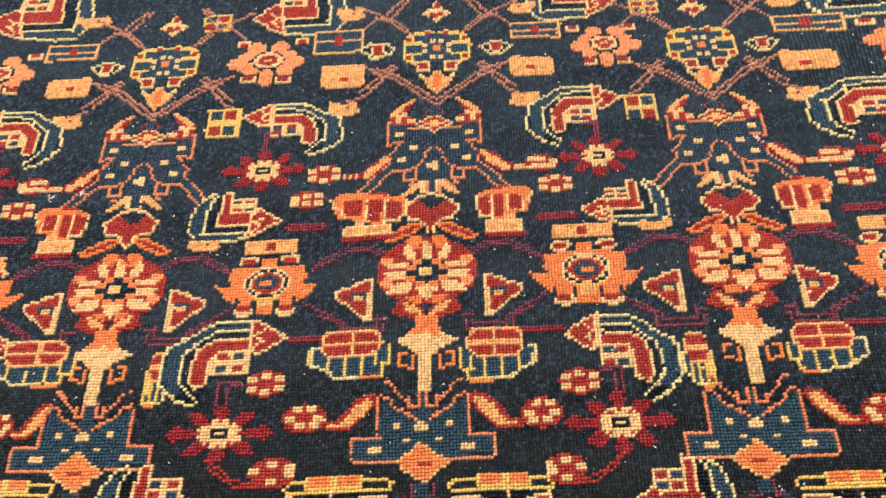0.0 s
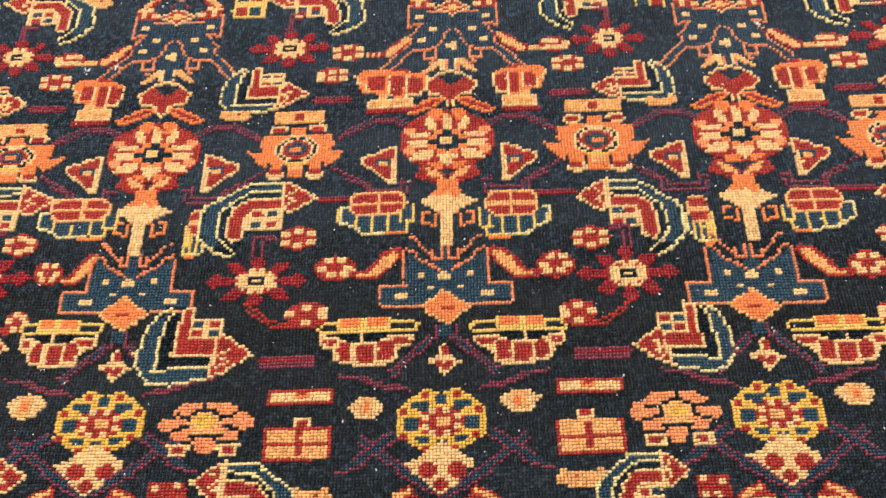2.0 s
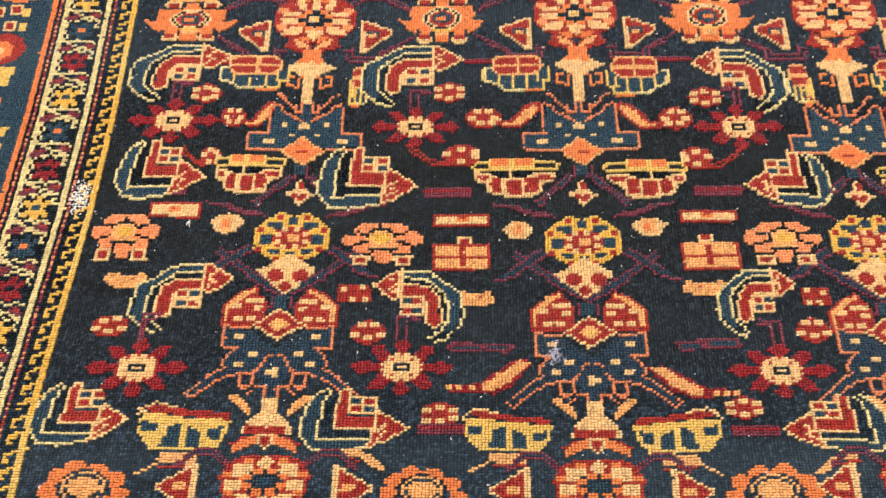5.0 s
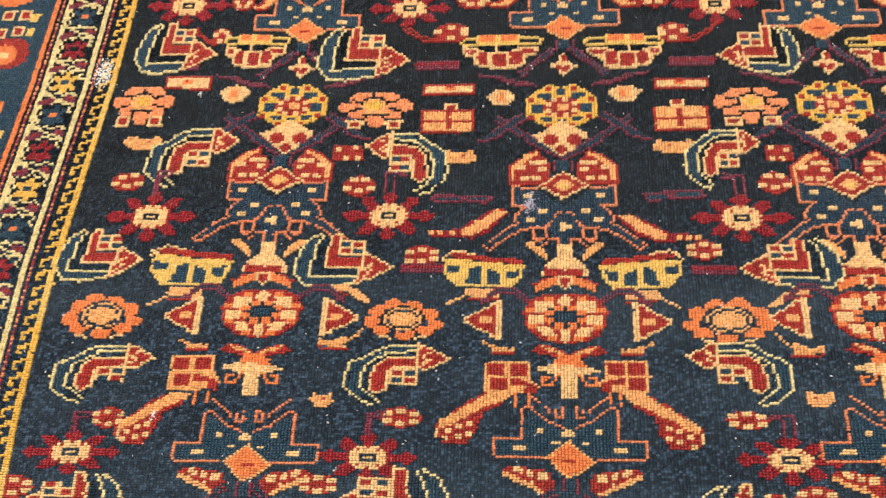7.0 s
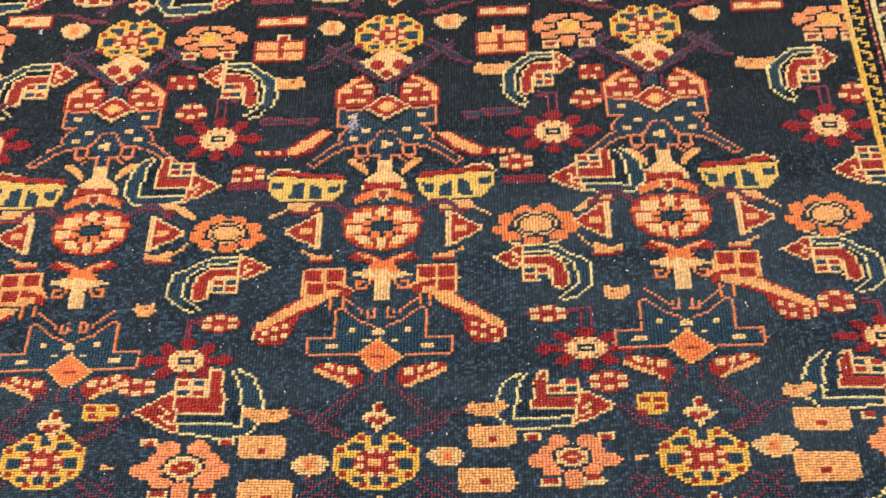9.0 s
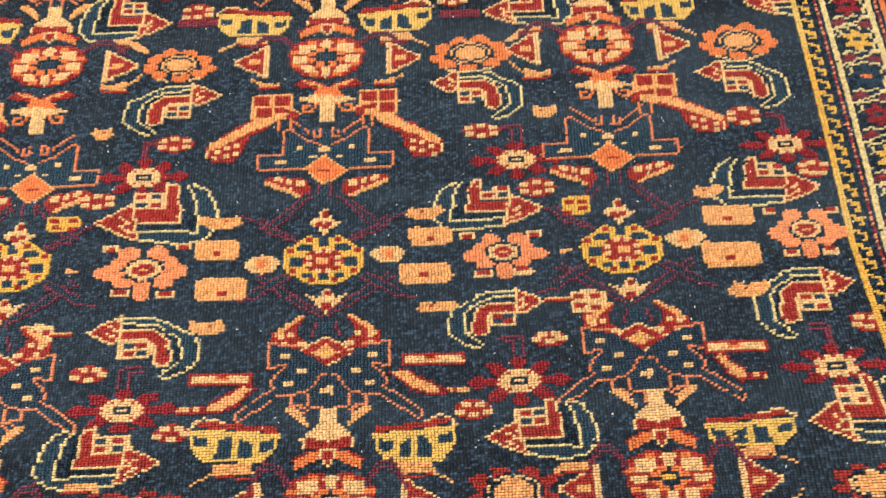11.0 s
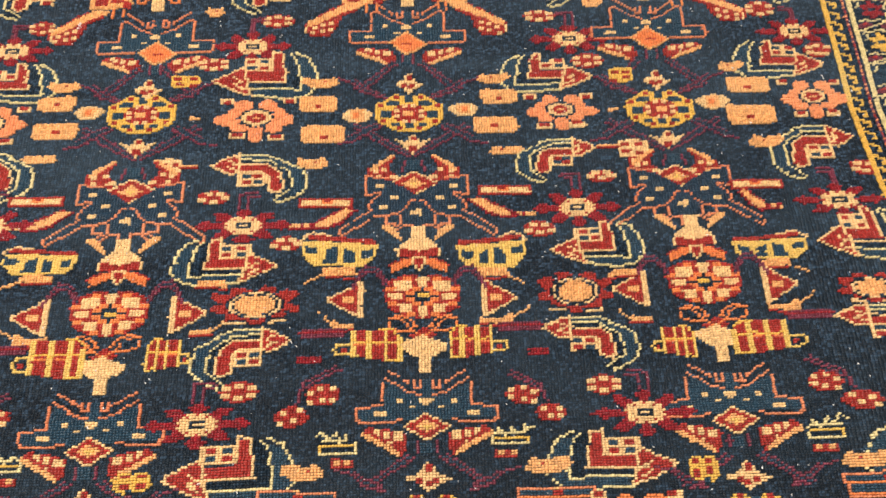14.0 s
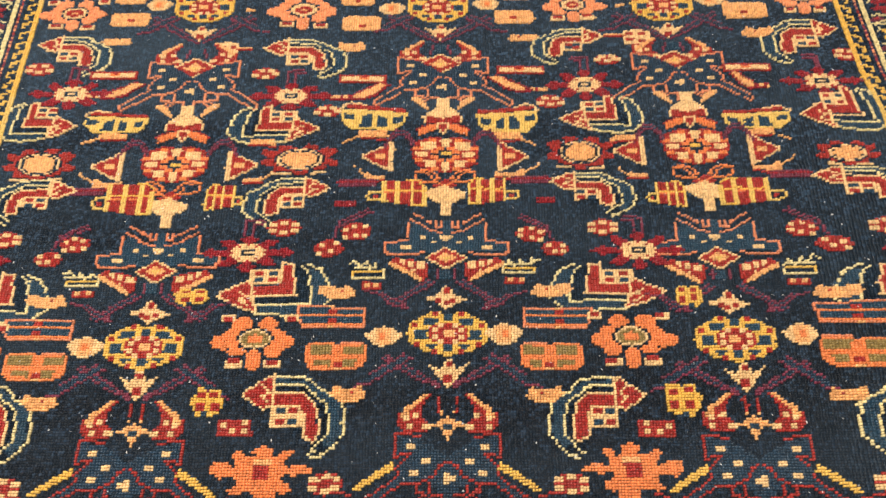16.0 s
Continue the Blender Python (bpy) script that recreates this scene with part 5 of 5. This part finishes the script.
# band seven
beside_columns(red_claw, 0.037, -0.396, 1, 0.84)
on_columns(lozenge, -0.417, 1.07, 0.95)
on_columns(vase, -0.445, 1.01, 1.03)
between_columns(wing, 0.097, -0.451, 0.98, 0.9, tiles="02")
weave(wing, -0.107, -0.464, -0.97, 0.99)
weave(wing, 0.407, -0.449, 0.61, 1.02)
between_columns(bar, 0.107, -0.428, 0.98, 0.9, tiles="02")
weave(bar, -0.112, -0.443, -0.98, 0.9)
weave(bar, 0.409, -0.427, 0.98, 0.9)
between_columns(star_flower, 0.192, -0.452, 1.02, 0.8, tiles="2")
weave(star_flower, -0.206, -0.470, -1.08, 0.74)
weave(star_flower, 0.499, -0.451, 0.92, 0.74)
weave(star_flower, -0.500, -0.464, -1.06, 0.78)
between_columns(round_bud, 0.227, -0.410, 1.01, 0.61, tiles="2")
weave(round_bud, -0.243, -0.432, -1.09, 0.64)
weave(round_bud, 0.538, -0.404, 0.95, 0.79)
weave(round_bud, -0.552, -0.420, -1.15, 0.79)
between_columns(round_bud, 0.143, -0.479, 1.04, 0.75, tiles="2")
weave(round_bud, -0.153, -0.494, -0.98, 0.68)
between_columns(corner_bird, 0.214, -0.502, 1.01, -0.6, tiles="2")
weave(corner_bird, -0.228, -0.517, -1.12, -0.61)
weave(corner_bird, 0.515, -0.498, 0.83, -0.73)
weave(corner_bird, -0.538, -0.509, -0.89, -0.65)
between_columns(bunting, 0.085, -0.508, -0.91, 0.96, tiles="2")
weave(bunting, -0.094, -0.506, 0.99, 0.94)
weave(bunting, 0.410, -0.510, -0.99, 0.77)
weave(bunting, -0.432, -0.509, 0.95, 0.77)

# band eight
on_columns(bottle_neck, -0.510, 1.02, 1.05)
on_columns(petal_rosette, -0.564, 0.93, 0.92)
beside_columns(dart, 0.085, -0.567)
beside_columns(stem_arch, 0.055, -0.540, 0.42, 0.98)
between_columns(leaf_bar, 0.244, -0.599, -0.65, 0.72, tiles="12")
between_columns(short_bar, 0.235, -0.539, tiles="12")
between_columns(red_dash, 0.124, -0.633, tiles="12")
between_columns(leaf_bar, 0.084, -0.595, tiles="023")
weave(leaf_bar, -0.087, -0.600, -0.67, 0.99)
between_columns(red_bud_flower, 0.175, -0.560, tiles="2")
weave(red_bud_flower, -0.184, -0.571, -1.14, 0.92)
weave(red_bud_flower, 0.500, -0.566, 0.71, 0.74)
weave(red_bud_flower, -0.520, -0.575, -1.02, 1.01)
on_columns(urn, -0.625)
between_columns(comb, 0.057, -0.622, tiles="2")
weave(comb, -0.057, -0.624, -1.15, 0.99)
weave(comb, 0.384, -0.624, 1.27, 1.07)
weave(comb, -0.399, -0.632, -1.19, 1.24)
between_columns(comb, 0.278, -0.626, -0.74, 0.97, tiles="12")
between_columns(red_stem, 0.107, -0.605, 1.09, 2)
between_columns(bird, 0.192, -0.623, 0.96, 0.66, tiles="23")
weave(bird, -0.203, -0.633, -0.97, 0.71)
weave(bird, -0.524, -0.632, -1.01, 0.67)
on_columns(stage, -0.688, 1.1, 0.67)
on_columns(lozenge, -0.715, 0.87, -0.84)
beside_columns(wedge, 0.044, -0.729, 0.84, 0.94)
between_columns(arm_bud, 0.122, -0.685, tiles="02")
weave(arm_bud, -0.123, -0.684, -1.07, 1.17)
weave(arm_bud, 0.454, -0.681, 1.06, 1.07)
between_columns(cup, 0.086, -0.727, tiles="02")
weave(cup, -0.086, -0.731, -0.92, 1.14)
weave(cup, 0.422, -0.727, 1.04, 1.17)
between_columns(star_flower, 0.234, -0.703, 1.05, 0.81, tiles="023")
weave(star_flower, -0.236, -0.708, -1.08, 0.77)
between_columns(berry, 0.191, -0.673, 0.93, 0.79, tiles="023")
weave(berry, -0.197, -0.673, -1, 0.83)
between_columns(corner_bird, 0.184, -0.753, -1.26, -0.66, tiles="023")
weave(corner_bird, -0.191, -0.756, 1.26, -0.73)
between_columns(leaf, 0.129, -0.759, 1.16, 1.26, tiles="023")
weave(leaf, -0.129, -0.763, -1.09, 1.26)

# band nine
beside_columns(upper_stem, 0.040, -0.763, 1.1, 0.73)
beside_columns(upper_cross_stem, 0.069, -0.770, 0.81, 0.77)
beside_columns(lower_stem, 0.040, -0.862, 0.99, 0.8)
beside_columns(lower_cross_stem, 0.071, -0.857, 1.18, 1.32)
on_columns(top_lozenge, -0.768, 1.06, 0.83)
on_columns(star_flower_head, -0.815, 1.08, 0.88)
on_columns(tail_lozenge, -0.865, 0.84, 1.06)
between_columns(side_lozenge, 0.067, -0.813, 0.9, 1.14, tiles="02")
weave(side_lozenge, -0.067, -0.816, -0.88, 1.06)
weave(side_lozenge, 0.414, -0.815, 0.85, 1.14)
between_columns(striped_bar, 0.130, -0.794, tiles="02")
weave(striped_bar, -0.131, -0.794, -1, 1.11)
weave(striped_bar, 0.479, -0.788, 1.06, 1.11)
between_columns(two_tone_pillow, 0.122, -0.842, tiles="02")
weave(two_tone_pillow, -0.121, -0.843, -0.99, 0.99)
weave(two_tone_pillow, 0.471, -0.835, 1.11, 1.06)
between_columns(blaze_flower, 0.211, -0.821, 1, 0.98, tiles="023")
weave(blaze_flower, -0.215, -0.824, -0.99, 0.98)
between_columns(check_flower, 0.284, -0.765, 0.79, 0.73, tiles="2")
weave(check_flower, -0.296, -0.765, -0.95, 0.59)
between_columns(bird, 0.161, -0.912, -0.98, 0.97, tiles="023")
weave(bird, -0.158, -0.912, 1.08, 0.99)
between_columns(leaf, 0.114, -0.890, 0.99, 1.26, tiles="02")
weave(leaf, -0.106, -0.890, -0.95, 1.31)
weave(leaf, 0.454, -0.890, 0.92, 1.2)
between_columns(check_flower, 0.261, -0.892, tiles="2")
weave(check_flower, -0.262, -0.896, -0.88, 0.91)
between_columns(red_square, 0.234, -0.926, tiles="2")
weave(red_square, -0.234, -0.928, -0.95, 1.14)
beside_columns(red_claw, 0.038, -0.910)
on_columns(lily, -0.923)
on_columns(night_vase, -0.972, 0.98, 1.03)
beside_columns(leaf_stick, -0.060, -0.991)
between_columns(berry, 0.132, -0.987, 0.96, 0.83, tiles="023")
weave(berry, -0.125, -0.988, -0.88, 0.92)
between_columns(big_orange_flower, 0.199, -0.973, tiles="023")
weave(big_orange_flower, -0.192, -0.974, -1.04, 1.03)

# ---- side borders: hooked stripe, beaded lines, meander with blossoms, outer blue band ----
HOOK, BLOSSOM = 5, 0.0525
border_parts = {}


def border_piece(side, name):
    pieces.append(name)
    border_parts[len(pieces) - 1] = side
    return len(pieces) - 1


# The borders repeat evenly, whatever the packing of the rows.
EVEN = round((TOP - BOTTOM) / KNOT_Y)
even_dye, even_owner = np.zeros((EVEN, WIDE), np.int8), np.zeros((EVEN, WIDE), np.int32)


def tie(u, v, colour, piece):
    if 0 <= u < WIDE and 0 <= v < EVEN:
        even_dye[v, u], even_owner[v, u] = colour, piece


def side_border(side, edge):
    start = round(knot_at(edge, 0)[0])
    out = -1 if side == "west" else 1
    row = np.arange(EVEN)
    ground = border_piece(side, "guard_ground")
    hooks = border_piece(side, "hooked_stripe")
    inner_beads, inner_line = border_piece(side, "beaded_line"), border_piece(side, "cream_line")
    outer_line, outer_beads = border_piece(side, "cream_line"), border_piece(side, "beaded_line")
    orange_line, band = border_piece(side, "orange_line"), border_piece(side, "blue_band")
    for v in row:
        base = start
        for k in range(-3, 106):
            u = base + out * k
            if k >= 0:
                tie(u, v, NAVY if k < 33 else BLUE, ground if k < 33 else band)
        for k in (0, 1):
            tie(base + out * k, v, YELLOW if (v // 23) % 3 == 0 else GOLD, hooks)
        hook = {0: (4, 5), 1: (5,), 2: (3, 4, 5), 3: (2, 3)}.get(v % HOOK, ())
        for k in hook:
            tie(base + out * k, v, GOLD, hooks)
        for k, piece in ((8, inner_beads), (29, outer_beads)):
            tie(base + out * k, v, MAROON if v % 2 else (RED if (v // 2) % 4 == 0 else CORAL), piece)
        for k in (10, 11):
            tie(base + out * k, v, PALE, inner_line)
        for k in (26, 27):
            tie(base + out * k, v, PALE, outer_line)
        for k in (31, 32):
            tie(base + out * k, v, ORANGE, orange_line)
    return start, out


def meander(w, petal, eye):
    """One blossom of the guard stripe inside its hooked vine, and the darts that part it from the next."""
    w.fill(MAROON, (-7, -7), (-3, -5.4), (-1, -7.4), (-4, -9.4), (-7, -8.6))
    w.fill(MAROON, (7, -8.4), (4, -6.4), (1, -8), (3.4, -10), (7, -10))
    w.line(PALE, (-7, -10), (-3.4, -8.6), (0, -7.6), (3.4, -6), (7, -5))
    w.line(PALE, (-6, 1.6), (-4.6, 2.8), (-6, 4.2), (-4.6, 6), (-2.4, 5), (0, 6.4), (2.4, 5), (4.8, 6), (6, 3.4), (5, 1.4), (6, -0.6), (5, -3), (6, -4.4), (3, -5.2), (1.4, -4.2), (-1, -5.4), (-4, -4.6), (-6, -5.6))
    w.disc(petal, 0, 0.2, 3.6, 3.2)
    w.dots(petal, (-3.4, 2.2), (-3.4, -2), (0, -3.4), (0, 3.8), mirror=True)
    w.dots(NAVY, (-1.6, 3), (-3.2, 0.2), mirror=True, wide=1, long=1)
    w.block(eye, 0, 0.2, 3, 2)
    w.dots(RED, (-4.4, -7), (4.6, -8.2), wide=2, long=1)


def blue_blossom(w):
    meander(w, BLUE, ORANGE)


def gold_blossom(w):
    meander(w, GOLD, BLUE)


def red_blossom(w):
    meander(w, CRIMSON, NAVY)


def band_leaf(w):
    w.fill(ORANGE, (-9, -4), (2, -5), (9, -2), (9, 5), (3, 7), (-6, 2))
    w.line(CREAM, (-10, -2), (-5, 4), (2, 8))


def band_tile(w):
    w.fill(YELLOW, (-3, -5), (4, -5), (5, 5), (-2, 5))


def band_patch(w):
    for a, b in ((-4, -4), (3, -3), (-3, 5), (4, 6)):
        w.block(CREAM, a, b, 6, 6)
        w.block(RED, a, b, 3, 3)
    w.block(YELLOW, 9, 4, 3, 4)
    w.block(YELLOW, 9, -4, 3, 4)


def band_rosette(w):
    w.disc(RED, 0, 0, 9, 8)
    w.disc(ORANGE, -2, -1, 6, 5)
    w.block(CREAM, -2, -1, 4, 3)


NAME_OF.update({blue_blossom: "blue_blossom", gold_blossom: "gold_blossom", red_blossom: "red_blossom", band_leaf: "band_leaf", band_tile: "band_tile", band_patch: "band_patch", band_rosette: "band_rosette"})
starts = [(side, *side_border(side, edge)) for side, edge in (("west", FIELD_LEFT), ("east", FIELD_RIGHT))]
from_row = np.clip(((ROW_EDGE[:-1] + ROW_EDGE[1:]) / 2 - BOTTOM) // KNOT_Y, 0, EVEN - 1).astype(int)
bordered = even_owner[from_row] > 0
dye, owner = np.where(bordered, even_dye[from_row], dye), np.where(bordered, even_owner[from_row], owner)
for side, start, out in starts:
    x = LEFT + (start + out * 19) * KNOT_X
    inside = sorted(LEFT + (start + out * k) * KNOT_X for k in (12, 26))
    for n, y in enumerate(np.arange(BOTTOM + 0.03, TOP - 0.02, BLOSSOM)):
        first = len(pieces)
        weave((blue_blossom, gold_blossom, red_blossom)[(n + 1) % 3], x, float(y), out, 0.98, inside)
        border_parts[first] = side
    x = LEFT + (start + out * 45) * KNOT_X
    lower = (LEFT, LEFT + (start - 35) * KNOT_X) if side == "west" else (LEFT + (start + 35) * KNOT_X, RIGHT)
    for n, y in enumerate(np.arange(-1.10, 1.12, 0.047)):
        first = len(pieces)
        weave((band_leaf, band_tile, band_rosette, band_patch)[n % 4], x + out * 0.008 * (n % 3), float(y) - 0.002, -0.88 * out, 0.88, lower)
        border_parts[first] = side

# ---- the knots as geometry, one mesh for each motif ----
rng = np.random.default_rng(7)
# Hand-tied outlines are ragged: here and there a knot takes its neighbour's yarn.
slip = rng.random(dye.shape)
for grid in (dye, owner):
    before = grid.copy()
    grid[:, 1:] = np.where(slip[:, 1:] < 0.008, before[:, :-1], grid[:, 1:])
    grid[:, :-1] = np.where(slip[:, :-1] > 0.992, before[:, 1:], grid[:, :-1])
vv, uu = np.meshgrid(np.arange(LONG + 1), np.arange(WIDE + 1), indexing="ij")
# Rows and warps wander a little, as in a hand-knotted rug.
corner_x = LEFT + uu * KNOT_X + 0.0012 * np.sin(vv / 37.0 + uu / 71.0) + rng.normal(0, 0.00022, uu.shape) + rng.normal(0, 0.00025, (LONG + 1, 1))
corner_y = ROW_EDGE[vv] + 0.0011 * np.sin(uu / 30.0 + vv / 95.0) + rng.normal(0, 0.00018, uu.shape) + 0.0004 * np.sin(uu / 5.3 + vv / 7.0)
# The borders do not run quite straight.
straight = LEFT + uu * KNOT_X
for edge, at, inner in ((EDGE_WEST, FIELD_LEFT, -0.47), (EDGE_EAST, FIELD_RIGHT, 0.45)):
    pull = np.clip((straight - inner) / (at - inner), 0, 1)
    corner_x = corner_x + pull * (np.interp(ROW_EDGE[vv], *edge) - at)
swell = 0.0012 * np.sin(uu / 48.0 + 0.8) * np.sin(vv / 65.0)
pile = np.where(owner > 0, 0.0026, 0.0014) * rng.uniform(0.7, 1.3, owner.shape)


def knots_mesh(name, cells):
    """Each knot is a small rounded tuft of its own, a little apart from its neighbours."""
    r, c = cells
    n = len(r)
    full = bool(owner[r[0], c[0]])
    corners = np.stack([np.stack([corner_x[r + a, c + b], corner_y[r + a, c + b], swell[r + a, c + b]], -1) for a, b in ((0, 0), (0, 1), (1, 1), (1, 0))], 1)
    middle = corners.mean(1)
    lean = np.stack([rng.normal(0, 0.00028, n), -0.0003 + rng.normal(0, 0.00028, n), pile[r, c]], -1)
    # The yarn of a knot lies aslant: its far edge is a little to the east of its near edge.
    slant = np.array([(-0.0003, 0, 0), (-0.0003, 0, 0), (0.0003, 0, 0), (0.0003, 0, 0)])
    if full:
        size = np.stack([rng.uniform(0.87, 0.98, (n, 1)), rng.uniform(0.74, 0.88, (n, 1)), np.ones((n, 1))], -1)
        low = middle[:, None] + size * (corners - middle[:, None]) + slant - (0, 0, 0.0014)
        upper = middle[:, None] + 0.84 * size * (corners - middle[:, None]) + slant + (0.7, 0.7, 0.55) * lean[:, None]
        tip = middle + lean
        verts = np.concatenate([low, upper, tip[:, None]], 1).reshape(-1, 3)
        # Sides and crown of the tuft, all in threes.
        sides = [(k, (k + 1) % 4, 4 + (k + 1) % 4) for k in range(4)] + [(k, 4 + (k + 1) % 4, 4 + k) for k in range(4)]
        faces = np.array(sides + [(4 + k, 4 + (k + 1) % 4, 8) for k in range(4)])
    else:
        # The worn ground is lower: a small bump to a knot, with the weft sunk between.
        size = np.stack([rng.uniform(0.86, 1.0, (n, 1)), rng.uniform(0.80, 0.95, (n, 1)), np.ones((n, 1))], -1)
        low = middle[:, None] + size * (corners - middle[:, None]) + slant - (0, 0, 0.0011)
        verts = np.concatenate([low, (middle + lean)[:, None]], 1).reshape(-1, 3)
        faces = np.array([(k, (k + 1) % 4, 4) for k in range(4)])
    step = len(verts) // n
    count, size = faces.shape
    faces = (faces[None] + step * np.arange(n)[:, None, None]).reshape(-1, size)
    mesh = bpy.data.meshes.new(name)
    mesh.vertices.add(len(verts))
    mesh.vertices.foreach_set("co", verts.ravel().astype(np.float32))
    mesh.loops.add(faces.size)
    mesh.loops.foreach_set("vertex_index", faces.ravel().astype(np.int32))
    mesh.polygons.add(len(faces))
    mesh.polygons.foreach_set("loop_start", (size * np.arange(len(faces))).astype(np.int32))
    used = np.unique(dye[r, c])
    for k in used:
        mesh.materials.append(DYES[k])
    mesh.polygons.foreach_set("material_index", np.repeat(np.searchsorted(used, dye[r, c]), count).astype(np.int32))
    mesh.polygons.foreach_set("use_smooth", np.ones(len(faces), bool))
    mesh.update(calc_edges=True)
    return mesh


rug = tagged(new("rug"), "hand-knotted wool rug with orange, red and cream flowers on navy", "rug")
backing = slab("backing", (LEFT + 0.001, BOTTOM + 0.001, -0.0078), (RIGHT - 0.001, TOP - 0.001, -0.0046), gap_shade_cotton, "", "")
del backing["kind"]
backing.parent = rug
borders = {}
for side in ("west", "east"):
    borders[side] = None
order = np.argsort(owner.ravel(), kind="stable")
sorted_owner = owner.ravel()[order]
bounds = np.searchsorted(sorted_owner, np.arange(len(pieces) + 1))
for n, name in enumerate(pieces):
    cells = order[bounds[n] : bounds[n + 1]]
    if not len(cells):
        continue
    ob = new(name, knots_mesh(name, np.unravel_index(cells, owner.shape)))
    side = border_parts.get(n)
    if side is None:
        ob.parent = rug
    elif borders[side] is None:
        ob.name = "side_border"
        ob.parent = rug
        borders[side] = ob
    else:
        ob.parent = borders[side]

# ---- lint and frayed spots on the pile ----


def flecks(name, places, material, size, label, stretch=1.6):
    """Tiny tufts of loose fibre, each a crumpled sliver."""
    bm = bmesh.new()
    for x, y in places:
        turn, big = rng.uniform(0, math.tau), size * rng.uniform(0.5, 1.4)
        across = Vector((math.cos(turn), math.sin(turn), 0)) * big * rng.uniform(1, stretch)
        along = Vector((-math.sin(turn), math.cos(turn), 0)) * big * 0.55
        at = Vector((x, y, 0.0019))
        ring = [bm.verts.new(at + d) for d in (across, along, -across, -along)]
        top = bm.verts.new(at + 0.3 * along + Vector((0, 0, 0.8 * big)))
        for a, b in zip(ring, ring[1:] + ring[:1]):
            bm.faces.new((a, b, top))
        bm.faces.new(ring[::-1])
    mesh = bpy.data.meshes.new(name)
    bm.to_mesh(mesh)
    bm.free()
    mesh.materials.append(material)
    return tagged(new(name, mesh), label, "lint", kind="stuff")


# Loose lint; the same white specks also stand in for glints off the wool.
scatter = np.stack([rng.uniform(-0.6, 0.58, 1200), rng.uniform(-1.02, 1.05, 1200)], -1)
flecks("lint", scatter, lint_white, 0.0010, "small white specks of lint and painted glints on the rug")
flecks("white_fluff", rng.normal((-0.585, 0.276), (0.0055, 0.010), (260, 2)), lint_white, 0.0016, "white fluff on the worn yellow border stripe")
flecks("frayed_patch", rng.normal((-0.047, 0.085), (0.004, 0.006), (90, 2)), lint_grey, 0.0012, "lilac-grey frayed patch of bare warp", 2.4)
for x, y in ((-0.4, 0.677), (0.378, 0.718), (-0.454, 0.241), (-0.435, -0.168), (-0.436, 0.674)):
    flecks("fluff_tuft", rng.normal((x, y), (0.0016, 0.003), (14, 2)), lint_white, 0.001, "small white tuft of loose fibre on the rug", 2.2)
